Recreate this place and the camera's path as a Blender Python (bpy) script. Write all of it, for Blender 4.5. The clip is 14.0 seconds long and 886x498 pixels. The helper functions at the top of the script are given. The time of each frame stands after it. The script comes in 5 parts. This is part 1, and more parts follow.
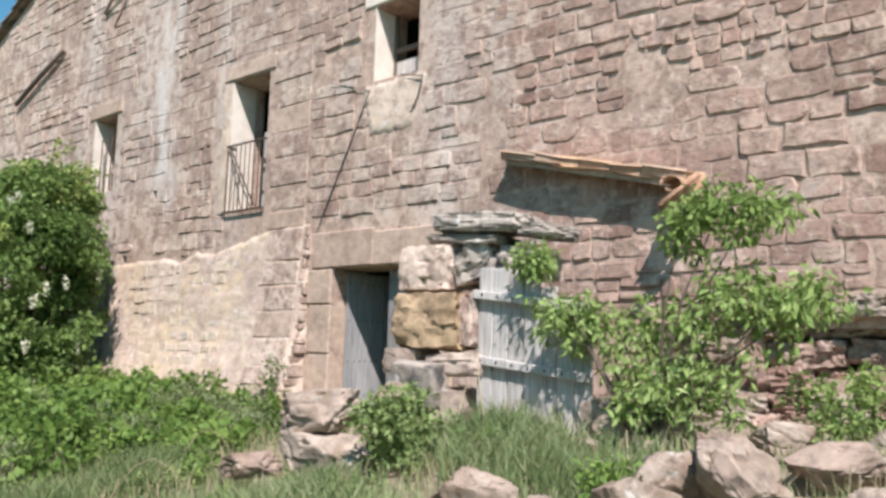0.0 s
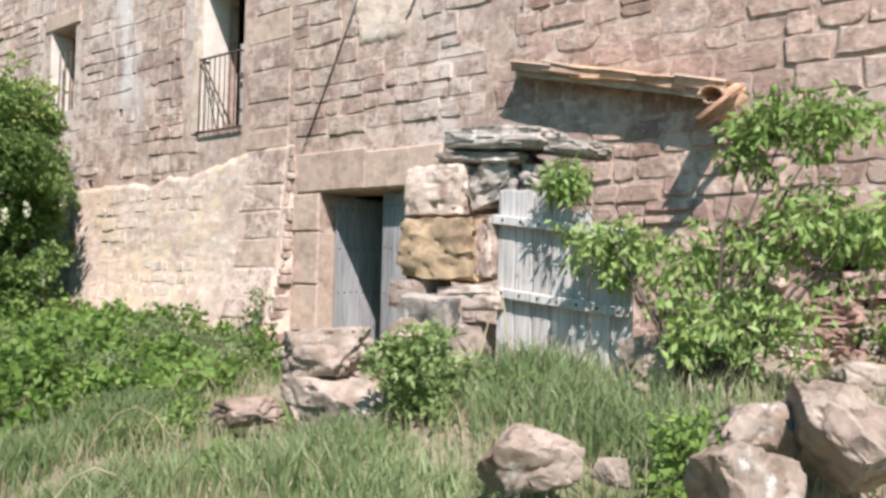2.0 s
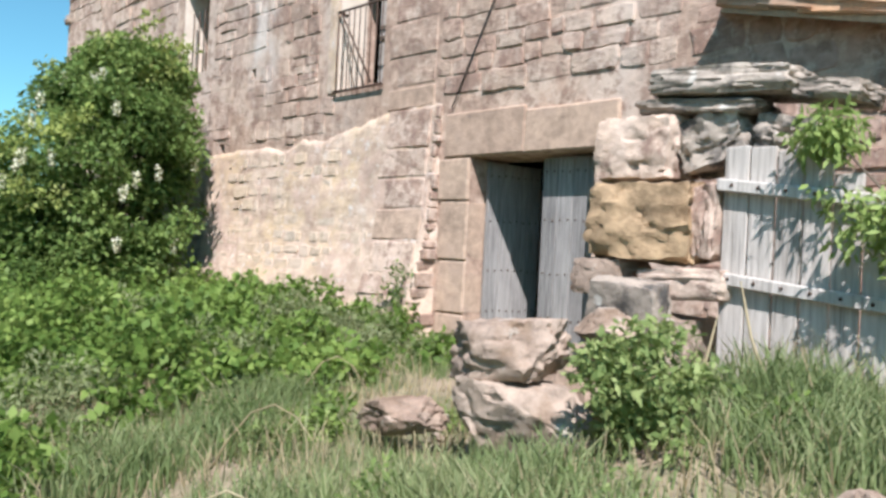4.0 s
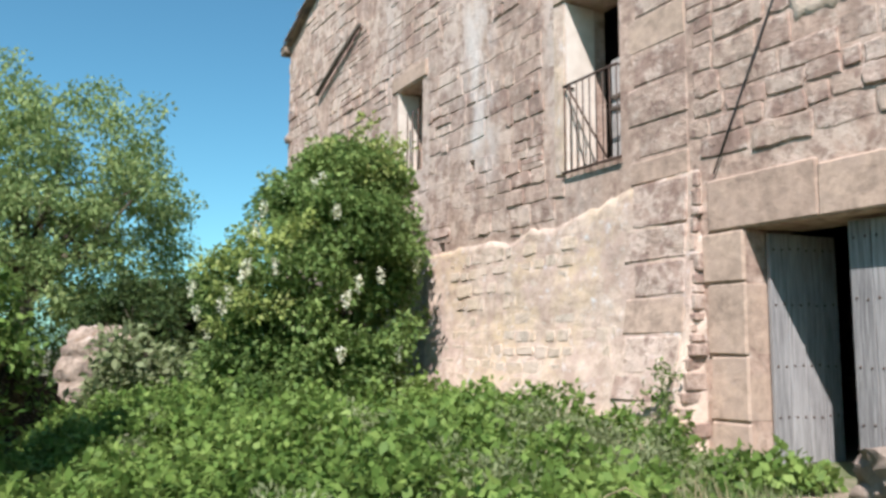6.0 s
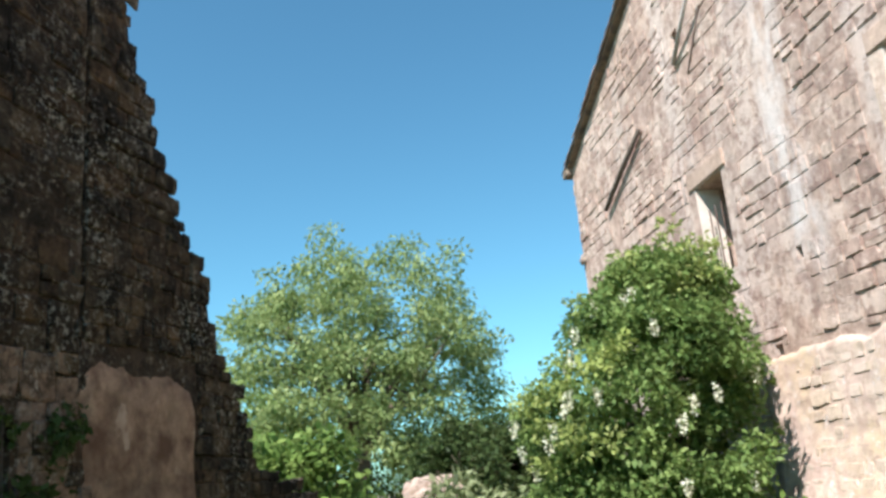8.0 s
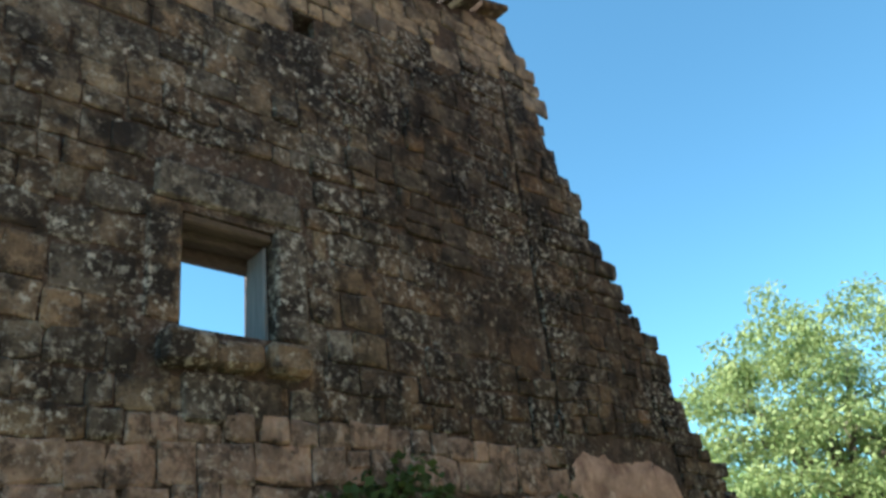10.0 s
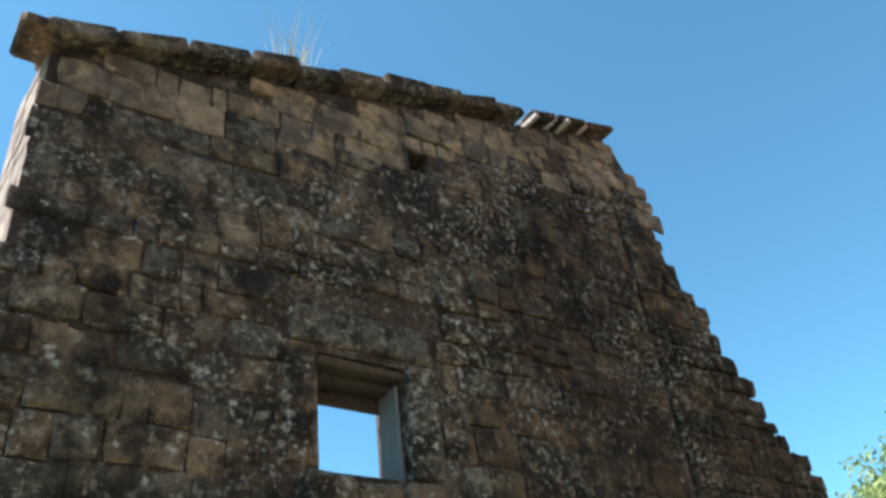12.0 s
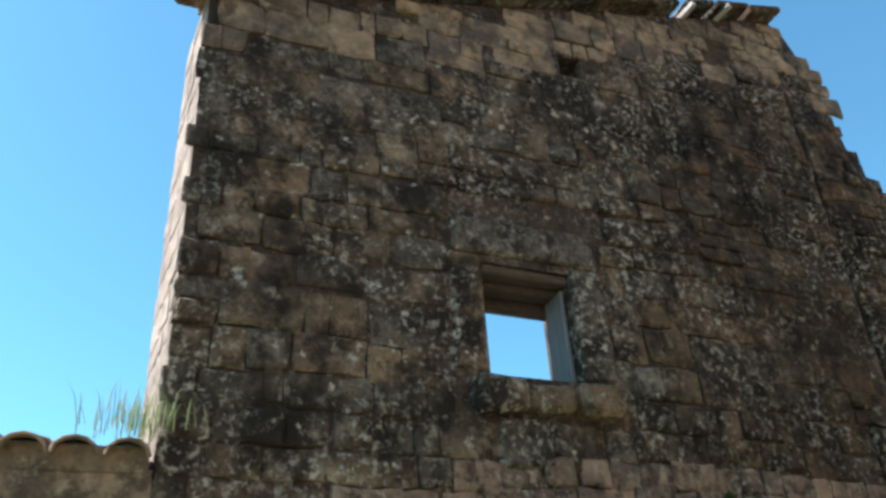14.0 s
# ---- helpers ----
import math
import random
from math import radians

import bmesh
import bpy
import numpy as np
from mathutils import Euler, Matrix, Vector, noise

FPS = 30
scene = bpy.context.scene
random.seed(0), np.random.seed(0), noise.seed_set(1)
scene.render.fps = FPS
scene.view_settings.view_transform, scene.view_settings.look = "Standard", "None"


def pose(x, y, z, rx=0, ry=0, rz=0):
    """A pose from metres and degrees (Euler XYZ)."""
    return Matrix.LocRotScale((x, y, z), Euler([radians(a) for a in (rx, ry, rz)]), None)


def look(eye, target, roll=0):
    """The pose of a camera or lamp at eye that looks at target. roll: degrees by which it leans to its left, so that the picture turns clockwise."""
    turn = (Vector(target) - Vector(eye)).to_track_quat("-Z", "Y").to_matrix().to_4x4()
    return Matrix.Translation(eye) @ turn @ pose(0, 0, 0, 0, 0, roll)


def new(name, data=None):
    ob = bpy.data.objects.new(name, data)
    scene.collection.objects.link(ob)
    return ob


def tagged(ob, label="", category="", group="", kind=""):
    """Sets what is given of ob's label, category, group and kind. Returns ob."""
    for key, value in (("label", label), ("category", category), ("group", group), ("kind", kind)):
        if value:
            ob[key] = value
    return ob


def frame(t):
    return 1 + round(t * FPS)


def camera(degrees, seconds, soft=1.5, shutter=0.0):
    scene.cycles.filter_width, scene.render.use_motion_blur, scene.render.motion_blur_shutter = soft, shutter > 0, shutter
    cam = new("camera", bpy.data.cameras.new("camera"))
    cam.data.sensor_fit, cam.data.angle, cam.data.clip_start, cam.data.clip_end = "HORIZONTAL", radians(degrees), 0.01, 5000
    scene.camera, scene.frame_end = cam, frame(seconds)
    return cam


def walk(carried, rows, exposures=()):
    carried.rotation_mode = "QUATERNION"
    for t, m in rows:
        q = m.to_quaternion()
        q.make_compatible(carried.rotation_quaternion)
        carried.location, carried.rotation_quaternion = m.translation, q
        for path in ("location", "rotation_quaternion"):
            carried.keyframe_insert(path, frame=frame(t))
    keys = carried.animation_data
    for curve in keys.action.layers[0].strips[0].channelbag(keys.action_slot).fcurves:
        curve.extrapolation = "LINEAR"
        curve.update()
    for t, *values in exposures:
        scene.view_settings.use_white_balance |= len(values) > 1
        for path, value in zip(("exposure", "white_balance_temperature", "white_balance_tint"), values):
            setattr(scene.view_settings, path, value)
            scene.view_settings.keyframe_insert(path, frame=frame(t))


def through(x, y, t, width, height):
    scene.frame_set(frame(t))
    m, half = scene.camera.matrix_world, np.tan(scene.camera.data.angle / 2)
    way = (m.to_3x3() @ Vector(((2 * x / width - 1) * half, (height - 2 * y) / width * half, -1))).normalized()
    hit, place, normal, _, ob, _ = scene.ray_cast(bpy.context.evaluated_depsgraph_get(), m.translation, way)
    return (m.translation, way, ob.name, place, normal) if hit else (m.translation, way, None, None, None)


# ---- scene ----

# ---------------------------------------------------------------- camera
cam = camera(56.5, 14.0, soft=3.1)
PATH = [  # seconds, x, y, z, yaw to the left of +y, pitch up, lean to the left
    (0, -1.254, 1.035, 1.588, -48.79, 7.29, 1.68),
    (0.5, -1.010, 1.230, 1.627, -50.29, 8.15, 1.54),
    (1, -0.938, 1.378, 1.659, -50.56, 7.85, 2.62),
    (1.5, -0.950, 1.613, 1.634, -50.85, 6.48, 2.01),
    (2, -0.884, 1.837, 1.627, -51.11, 2.25, 1.31),
    (2.2, -0.817, 1.949, 1.624, -50.58, 1.57, 0.25),
    (4.3, -0.200, 3.302, 1.608, -40.71, 0.60, 3.09),
    (4.5, -0.159, 3.488, 1.599, -38.60, 1.47, 2.64),
    (5, -0.062, 3.750, 1.625, -32.26, 2.42, 1.20),
    (5.5, 0.039, 4.130, 1.589, -24.52, 6.25, -0.90),
    (6, 0.149, 4.349, 1.588, -29.02, 6.97, 0.35),
    (6.5, 0.305, 4.612, 1.607, -27.43, 9.17, 0.86),
    (7, 0.407, 4.800, 1.629, -22.46, 10.81, -1.78),
    (7.5, 0.357, 4.884, 1.672, -18.50, 13.21, -3.17),
    (8, 0.220, 5.019, 1.755, -8.63, 16.04, -4.84),
    (8.5, 0.175, 5.113, 1.762, 4.92, 20.06, -5.65),
    (9, 0.132, 5.118, 1.712, 12.34, 21.55, -5.56),
    (9.2, 0.114, 5.120, 1.691, 14.78, 22.25, -5.48),
    (11.3, -0.145, 5.033, 1.838, 25.04, 29.74, -7.13),
    (11.5, -0.180, 5.050, 1.835, 24.35, 31.32, -7.23),
    (12, -0.130, 5.054, 1.814, 28.05, 34.00, -7.04),
    (12.5, -0.128, 5.040, 1.808, 36.46, 35.07, -6.42),
    (13, -0.126, 5.055, 1.780, 41.49, 35.57, -6.32),
    (13.5, -0.134, 5.055, 1.775, 41.87, 32.90, -6.19),
    (14, -0.110, 5.075, 1.734, 41.96, 29.49, -3.83),
]


def held(x, y, z, yaw, pitch, lean):
    ahead = Vector((-math.sin(radians(yaw)) * math.cos(radians(pitch)), math.cos(radians(yaw)) * math.cos(radians(pitch)), math.sin(radians(pitch))))
    return look((x, y, z), Vector((x, y, z)) + ahead, lean)


walk(cam, [(row[0], held(*row[1:])) for row in PATH], [(t, stops, 6300, 15) for t, stops in ((0, 0.62), (1.0, 0.64), (2.0, 0.78), (4.5, 0.70), (6.5, 0.67), (7.0, 0.65), (7.5, 0.58), (8.0, 0.97), (8.5, 1.22), (9.0, 1.60), (11.5, 1.56), (12.5, 1.31), (13.3, 1.35), (14, 1.52))])

# ---------------------------------------------------------------- light
SUN_WAY = Vector((-1.0, -1.1, 1.85)).normalized()
sun_light = bpy.data.lights.new("sun", "SUN")
sun_light.energy, sun_light.angle, sun_light.color = 5.0, radians(0.6), (1.0, 0.96, 0.925)
sun = new("sun", sun_light)
sun.matrix_world = look((0, 0, 40), Vector((0, 0, 40)) - SUN_WAY)
world = bpy.data.worlds.new("world")
scene.world = world
world.use_nodes = True
sky = world.node_tree.nodes.new("ShaderNodeTexSky")
sky.sky_type, sky.sun_disc = "NISHITA", False
sky.sun_elevation = math.asin(SUN_WAY.z)
sky.sun_rotation = math.atan2(SUN_WAY.x, SUN_WAY.y)
sky.altitude, sky.air_density, sky.dust_density, sky.ozone_density = 400, 1.0, 0.65, 1.0
back = world.node_tree.nodes["Background"]
back.inputs["Strength"].default_value = 0.097
tint = world.node_tree.nodes.new("ShaderNodeMix")  # clear spring sky, a little towards cyan
tint.data_type, tint.blend_type = "RGBA", "MULTIPLY"
tint.inputs[0].default_value = 1.0
tint.inputs[7].default_value = (0.55, 1.01, 0.98, 1)
world.node_tree.links.new(sky.outputs[0], tint.inputs[6])
world.node_tree.links.new(tint.outputs[2], back.inputs[0])


# ---------------------------------------------------------------- materials
def nodes_of(name):
    m = bpy.data.materials.new(name)
    m.use_nodes = True
    return m, m.node_tree, m.node_tree.nodes["Principled BSDF"]


def link(tree, a, b):
    tree.links.new(a, b)


def ramp_of(tree, colours, source):
    r = tree.nodes.new("ShaderNodeValToRGB")
    el = r.color_ramp.elements
    while len(el) < len(colours):
        el.new(0.5)
    for n, c in enumerate(colours):
        el[n].position = n / (len(colours) - 1)
        el[n].color = (*c, 1)
    link(tree, source, r.inputs[0])
    return r.outputs[0]


def noise_of(tree, scale, detail=6.0, rough=0.6, stretch=(1, 1, 1)):
    geo = tree.nodes.new("ShaderNodeNewGeometry")
    mp = tree.nodes.new("ShaderNodeMapping")
    mp.inputs["Scale"].default_value = stretch
    link(tree, geo.outputs["Position"], mp.inputs["Vector"])
    n = tree.nodes.new("ShaderNodeTexNoise")
    n.inputs["Scale"].default_value, n.inputs["Detail"].default_value, n.inputs["Roughness"].default_value = scale, detail, rough
    link(tree, mp.outputs[0], n.inputs["Vector"])
    return n.outputs["Fac"]


def maths(tree, op, a, b):
    n = tree.nodes.new("ShaderNodeMath")
    n.operation = op
    for i, v in enumerate((a, b)):
        if isinstance(v, (int, float)):
            n.inputs[i].default_value = v
        else:
            link(tree, v, n.inputs[i])
    return n.outputs[0]


def spread(tree, source, lo, hi):
    n = tree.nodes.new("ShaderNodeMapRange")
    n.inputs["From Min"].default_value, n.inputs["From Max"].default_value = lo, hi
    link(tree, source, n.inputs["Value"])
    return n.outputs[0]


def mixed(tree, fac, a, b, mode="MIX"):
    n = tree.nodes.new("ShaderNodeMix")
    n.data_type, n.blend_type = "RGBA", mode
    for sock, v in (("Factor", fac), ("A", a), ("B", b)):
        target = [s for s in n.inputs if s.name == sock and (sock == "Factor" and s.type == "VALUE" or sock != "Factor" and s.type == "RGBA")][0]
        if isinstance(v, (int, float)):
            target.default_value = v
        elif isinstance(v, tuple):
            target.default_value = (*v, 1)
        else:
            link(tree, v, target)
    return [s for s in n.outputs if s.type == "RGBA"][0]


def piece_random(tree):
    ob = tree.nodes.new("ShaderNodeObjectInfo").outputs["Random"]
    geo = tree.nodes.new("ShaderNodeNewGeometry").outputs["Random Per Island"]
    return maths(tree, "FRACT", maths(tree, "ADD", maths(tree, "MULTIPLY", ob, 7.31), geo), 0.0)


def stone_material(name, colours, grain=9.0, stain=None, stain_scale=0.7, stain_at=(0.5, 0.62), bump=0.6, lichen=None, rough=0.92, smear=None, streak=None, lichen_scale=5.5, contrast=(0.42, 1.45), speckle=None, wash=None, blotch=None, dark_along=None):
    m, tree, bsdf = nodes_of(name)
    own = ramp_of(tree, colours, piece_random(tree))
    fine = noise_of(tree, grain, 8, 0.68)
    coarse = noise_of(tree, grain / 5, 5, 0.6)
    val = maths(tree, "ADD", maths(tree, "MULTIPLY", fine, 0.75), maths(tree, "MULTIPLY", coarse, 0.75))
    grey = ramp_of(tree, [(contrast[0],) * 3, (1.0, 0.98, 0.96), (contrast[1], contrast[1] * 0.985, contrast[1] * 0.96)], spread(tree, val, 0.45, 1.05))
    col = mixed(tree, 1.0, own, grey, "MULTIPLY")
    if stain:
        col = mixed(tree, spread(tree, noise_of(tree, stain_scale, 6, 0.65), *stain_at), col, stain)
    if smear:
        n = maths(tree, "ADD", maths(tree, "MULTIPLY", noise_of(tree, 2.6, 8, 0.7), 0.7), maths(tree, "MULTIPLY", noise_of(tree, 0.45, 3, 0.5), 0.4))
        col = mixed(tree, maths(tree, "MULTIPLY", spread(tree, n, 0.555, 0.62), 0.75), col, smear)
    if streak:
        n = noise_of(tree, 0.9, 5, 0.6, (1, 1, 0.09))
        col = mixed(tree, maths(tree, "MULTIPLY", spread(tree, n, 0.54, 0.70), 0.6), col, streak)
    if lichen:
        col = mixed(tree, spread(tree, noise_of(tree, lichen_scale, 4, 0.6), 0.62, 0.70), col, lichen)
    if blotch:  # grime and pale crust at hand size
        col = mixed(tree, maths(tree, "MULTIPLY", spread(tree, noise_of(tree, 5.0, 9, 0.72), 0.50, 0.40), 0.85), col, blotch[0])
        col = mixed(tree, maths(tree, "MULTIPLY", spread(tree, noise_of(tree, 7.0, 9, 0.74), 0.56, 0.66), 0.7), col, blotch[1])
    if dark_along:  # multiplies in a darker brown along the wall, past a noisy edge
        way, start, end, colour = dark_along
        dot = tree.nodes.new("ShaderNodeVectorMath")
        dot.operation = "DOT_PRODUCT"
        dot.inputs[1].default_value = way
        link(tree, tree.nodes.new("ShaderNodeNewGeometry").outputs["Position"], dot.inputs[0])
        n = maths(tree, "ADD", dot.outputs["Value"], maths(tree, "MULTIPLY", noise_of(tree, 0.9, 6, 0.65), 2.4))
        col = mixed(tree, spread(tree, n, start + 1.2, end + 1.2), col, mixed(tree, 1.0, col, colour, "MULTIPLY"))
    if speckle:
        patches = spread(tree, noise_of(tree, 1.3, 4, 0.6), 0.42, 0.62)
        col = mixed(tree, maths(tree, "MULTIPLY", spread(tree, noise_of(tree, 21, 5, 0.65), 0.52, 0.66), patches), col, speckle)
    if wash:  # pale lime runs down a strip of the wall
        middle, half, colour = wash
        xyz = tree.nodes.new("ShaderNodeSeparateXYZ")
        link(tree, tree.nodes.new("ShaderNodeNewGeometry").outputs["Position"], xyz.inputs[0])
        along = maths(tree, "ADD", xyz.outputs["Y"], maths(tree, "MULTIPLY", noise_of(tree, 0.8, 5, 0.6, (1, 1, 0.35)), 0.9))
        off = maths(tree, "ABSOLUTE", maths(tree, "SUBTRACT", along, middle + 0.45), 0.0)
        strip = spread(tree, maths(tree, "SUBTRACT", half, off), -0.1, 0.2)
        high = spread(tree, xyz.outputs["Z"], 3.6, 4.6)
        torn = spread(tree, noise_of(tree, 3.2, 7, 0.7, (1, 1, 0.4)), 0.38, 0.58)
        col = mixed(tree, maths(tree, "MULTIPLY", maths(tree, "MULTIPLY", strip, high), maths(tree, "MULTIPLY", torn, 0.75)), col, colour)
    link(tree, col, bsdf.inputs["Base Color"])
    bsdf.inputs["Roughness"].default_value = rough
    bsdf.inputs["Specular IOR Level"].default_value = 0.2
    b = tree.nodes.new("ShaderNodeBump")
    b.inputs["Strength"].default_value, b.inputs["Distance"].default_value = bump, 0.03
    link(tree, val, b.inputs["Height"])
    link(tree, b.outputs[0], bsdf.inputs["Normal"])
    return m


def wood_material(name, colours, axis=(30, 30, 1.6), rough=0.85):
    m, tree, bsdf = nodes_of(name)
    grain = noise_of(tree, 1.6, 7, 0.65, axis)
    own = piece_random(tree)
    col = ramp_of(tree, colours, spread(tree, maths(tree, "ADD", grain, maths(tree, "MULTIPLY", own, 0.18)), 0.35, 0.78))
    link(tree, col, bsdf.inputs["Base Color"])
    bsdf.inputs["Roughness"].default_value = rough
    b = tree.nodes.new("ShaderNodeBump")
    b.inputs["Strength"].default_value, b.inputs["Distance"].default_value = 0.5, 0.01
    link(tree, grain, b.inputs["Height"])
    link(tree, b.outputs[0], bsdf.inputs["Normal"])
    return m


def leaf_material(name, colours, through=0.36):
    m, tree, bsdf = nodes_of(name)
    geo = tree.nodes.new("ShaderNodeNewGeometry").outputs["Random Per Island"]
    patch = spread(tree, noise_of(tree, 1.1, 4, 0.6), 0.34, 0.66)
    val = spread(tree, maths(tree, "ADD", maths(tree, "MULTIPLY", geo, 0.55), maths(tree, "MULTIPLY", patch, 0.5)), 0.0, 0.93)
    col = ramp_of(tree, colours, val)
    link(tree, col, bsdf.inputs["Base Color"])
    bsdf.inputs["Roughness"].default_value = 0.55
    bsdf.inputs["Specular IOR Level"].default_value = 0.15
    tr = tree.nodes.new("ShaderNodeBsdfTranslucent")
    link(tree, mixed(tree, 0.3, col, (0.30, 0.37, 0.13)), tr.inputs["Color"])
    mix = tree.nodes.new("ShaderNodeMixShader")
    mix.inputs[0].default_value = through
    link(tree, bsdf.outputs[0], mix.inputs[1])
    link(tree, tr.outputs[0], mix.inputs[2])
    link(tree, mix.outputs[0], tree.nodes["Material Output"].inputs["Surface"])
    return m


def plain_material(name, colours, scale=6.0, rough=0.7, metal=0.0, bump=0.3):
    m, tree, bsdf = nodes_of(name)
    n = noise_of(tree, scale, 7, 0.65)
    link(tree, ramp_of(tree, colours, spread(tree, n, 0.3, 0.72)), bsdf.inputs["Base Color"])
    bsdf.inputs["Roughness"].default_value, bsdf.inputs["Metallic"].default_value = rough, metal
    b = tree.nodes.new("ShaderNodeBump")
    b.inputs["Strength"].default_value, b.inputs["Distance"].default_value = bump, 0.02
    link(tree, n, b.inputs["Height"])
    link(tree, b.outputs[0], bsdf.inputs["Normal"])
    return m


PINK = [(0.318, 0.217, 0.175), (0.429, 0.316, 0.254), (0.535, 0.419, 0.339), (0.366, 0.257, 0.207), (0.472, 0.358, 0.286), (0.345, 0.239, 0.193), (0.451, 0.337, 0.271)]
M_STONE = stone_material("sandstone_pink", PINK, grain=11, stain=(0.49, 0.40, 0.335), stain_scale=0.55, stain_at=(0.57, 0.73), smear=(0.61, 0.48, 0.395), streak=(0.60, 0.505, 0.44), bump=1.0, wash=(14.2, 0.42, (0.66, 0.60, 0.55)), blotch=((0.26, 0.17, 0.135), (0.62, 0.505, 0.42)))
M_RUBBLE = stone_material("red_rubble_stone", [(0.29, 0.18, 0.142), (0.40, 0.272, 0.216), (0.49, 0.355, 0.285), (0.34, 0.22, 0.175), (0.45, 0.32, 0.255), (0.37, 0.265, 0.225)], grain=11, stain=(0.46, 0.41, 0.36), stain_scale=0.8, stain_at=(0.62, 0.76), smear=(0.58, 0.44, 0.35), bump=1.0, blotch=((0.26, 0.17, 0.135), (0.62, 0.505, 0.42)))
M_MORTAR = stone_material("lime_mortar", [(0.43, 0.312, 0.247), (0.48, 0.352, 0.28)], grain=9, stain=(0.40, 0.29, 0.225), stain_at=(0.5, 0.7), bump=0.7, smear=(0.61, 0.475, 0.385), streak=(0.60, 0.51, 0.445), wash=(14.2, 0.42, (0.66, 0.60, 0.55)), blotch=((0.27, 0.18, 0.14), (0.62, 0.50, 0.41)))
M_ASHLAR = stone_material("ashlar_sandstone", [(0.46, 0.345, 0.27), (0.50, 0.375, 0.29), (0.43, 0.315, 0.245)], grain=9, bump=0.5, stain=(0.37, 0.275, 0.22), stain_scale=1.8, stain_at=(0.5, 0.72))
M_RENDER = stone_material("lime_render", [(0.60, 0.475, 0.38), (0.63, 0.51, 0.41)], grain=6, stain=(0.56, 0.415, 0.255), stain_scale=0.7, stain_at=(0.5, 0.68), bump=0.8, lichen=(0.62, 0.58, 0.55), smear=(0.52, 0.38, 0.315), blotch=((0.44, 0.32, 0.25), (0.68, 0.62, 0.57)))
M_SKIRT_STONE = stone_material("render_washed_stone", [(0.50, 0.39, 0.29), (0.56, 0.45, 0.34), (0.47, 0.40, 0.33)], grain=9, stain=(0.60, 0.48, 0.385), stain_scale=3.0, stain_at=(0.45, 0.6), bump=0.9)
M_WHITE = plain_material("whitewashed_plaster", [(0.62, 0.52, 0.43), (0.80, 0.71, 0.61)], 4, 0.9)
M_RUIN = stone_material("weathered_dark_stone", [(0.086, 0.060, 0.041), (0.172, 0.132, 0.088), (0.094, 0.083, 0.069), (0.18, 0.122, 0.074), (0.075, 0.062, 0.049), (0.15, 0.131, 0.105)], grain=19, stain=(0.018, 0.014, 0.011), stain_scale=2.1, stain_at=(0.44, 0.60), lichen=(0.36, 0.335, 0.285), lichen_scale=10, bump=1.0, contrast=(0.10, 2.1), streak=(0.045, 0.033, 0.025), speckle=(0.36, 0.34, 0.295), blotch=((0.020, 0.015, 0.012), (0.27, 0.235, 0.19)), dark_along=((0.39732, 0.91768, 0), 4.687 + 2.6, 4.687 + 4.2, (0.55, 0.50, 0.46)))
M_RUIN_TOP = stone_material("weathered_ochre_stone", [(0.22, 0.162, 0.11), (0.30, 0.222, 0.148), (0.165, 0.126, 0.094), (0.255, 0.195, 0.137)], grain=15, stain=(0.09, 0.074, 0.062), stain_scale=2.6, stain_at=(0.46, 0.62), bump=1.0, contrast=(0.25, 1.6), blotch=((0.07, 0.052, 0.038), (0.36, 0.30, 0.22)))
M_OLD_BEAM = wood_material("smoke_dark_beam", [(0.022, 0.016, 0.012), (0.05, 0.036, 0.026), (0.075, 0.055, 0.04)], (30, 1.6, 30))
# Paler copy of the ruin stone: sunlight on the end is in its colour.
M_RUIN_END = stone_material("sunlit_end_stone", [(0.27, 0.22, 0.18), (0.34, 0.28, 0.23), (0.23, 0.18, 0.145)], grain=14, stain=(0.15, 0.115, 0.09), stain_scale=3.0, stain_at=(0.5, 0.66), bump=1.0, contrast=(0.35, 1.4))
M_RUIN_FOOT = stone_material("weathered_reddish_stone", [(0.20, 0.135, 0.10), (0.26, 0.18, 0.135), (0.16, 0.115, 0.09), (0.23, 0.165, 0.12)], grain=15, stain=(0.07, 0.055, 0.046), stain_scale=2.0, stain_at=(0.5, 0.68), bump=1.0, contrast=(0.25, 1.6), speckle=(0.34, 0.29, 0.25), blotch=((0.035, 0.026, 0.02), (0.33, 0.29, 0.24)))
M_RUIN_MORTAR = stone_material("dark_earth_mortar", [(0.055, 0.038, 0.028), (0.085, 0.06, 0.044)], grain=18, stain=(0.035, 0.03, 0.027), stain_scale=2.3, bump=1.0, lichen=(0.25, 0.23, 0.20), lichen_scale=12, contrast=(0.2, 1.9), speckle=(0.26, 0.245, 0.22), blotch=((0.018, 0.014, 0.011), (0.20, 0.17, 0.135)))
M_RUIN_RENDER = stone_material("old_pink_render", [(0.27, 0.185, 0.14), (0.30, 0.21, 0.16)], grain=7, stain=(0.13, 0.075, 0.055), stain_scale=2.0, stain_at=(0.45, 0.62), bump=0.9, lichen=(0.42, 0.32, 0.26), lichen_scale=3.0, contrast=(0.25, 1.7))
M_ROCK = stone_material("fallen_sandstone", [(0.37, 0.285, 0.225), (0.40, 0.325, 0.27), (0.33, 0.245, 0.195)], grain=13, stain=(0.22, 0.155, 0.11), stain_scale=3.2, stain_at=(0.48, 0.66), bump=1.0, lichen=(0.52, 0.47, 0.41), contrast=(0.35, 1.4))
M_ROCK_OCHRE = stone_material("ochre_sandstone", [(0.40, 0.285, 0.175), (0.45, 0.325, 0.205)], grain=10, stain=(0.22, 0.145, 0.085), stain_scale=3.0, bump=1.0, contrast=(0.3, 1.4))
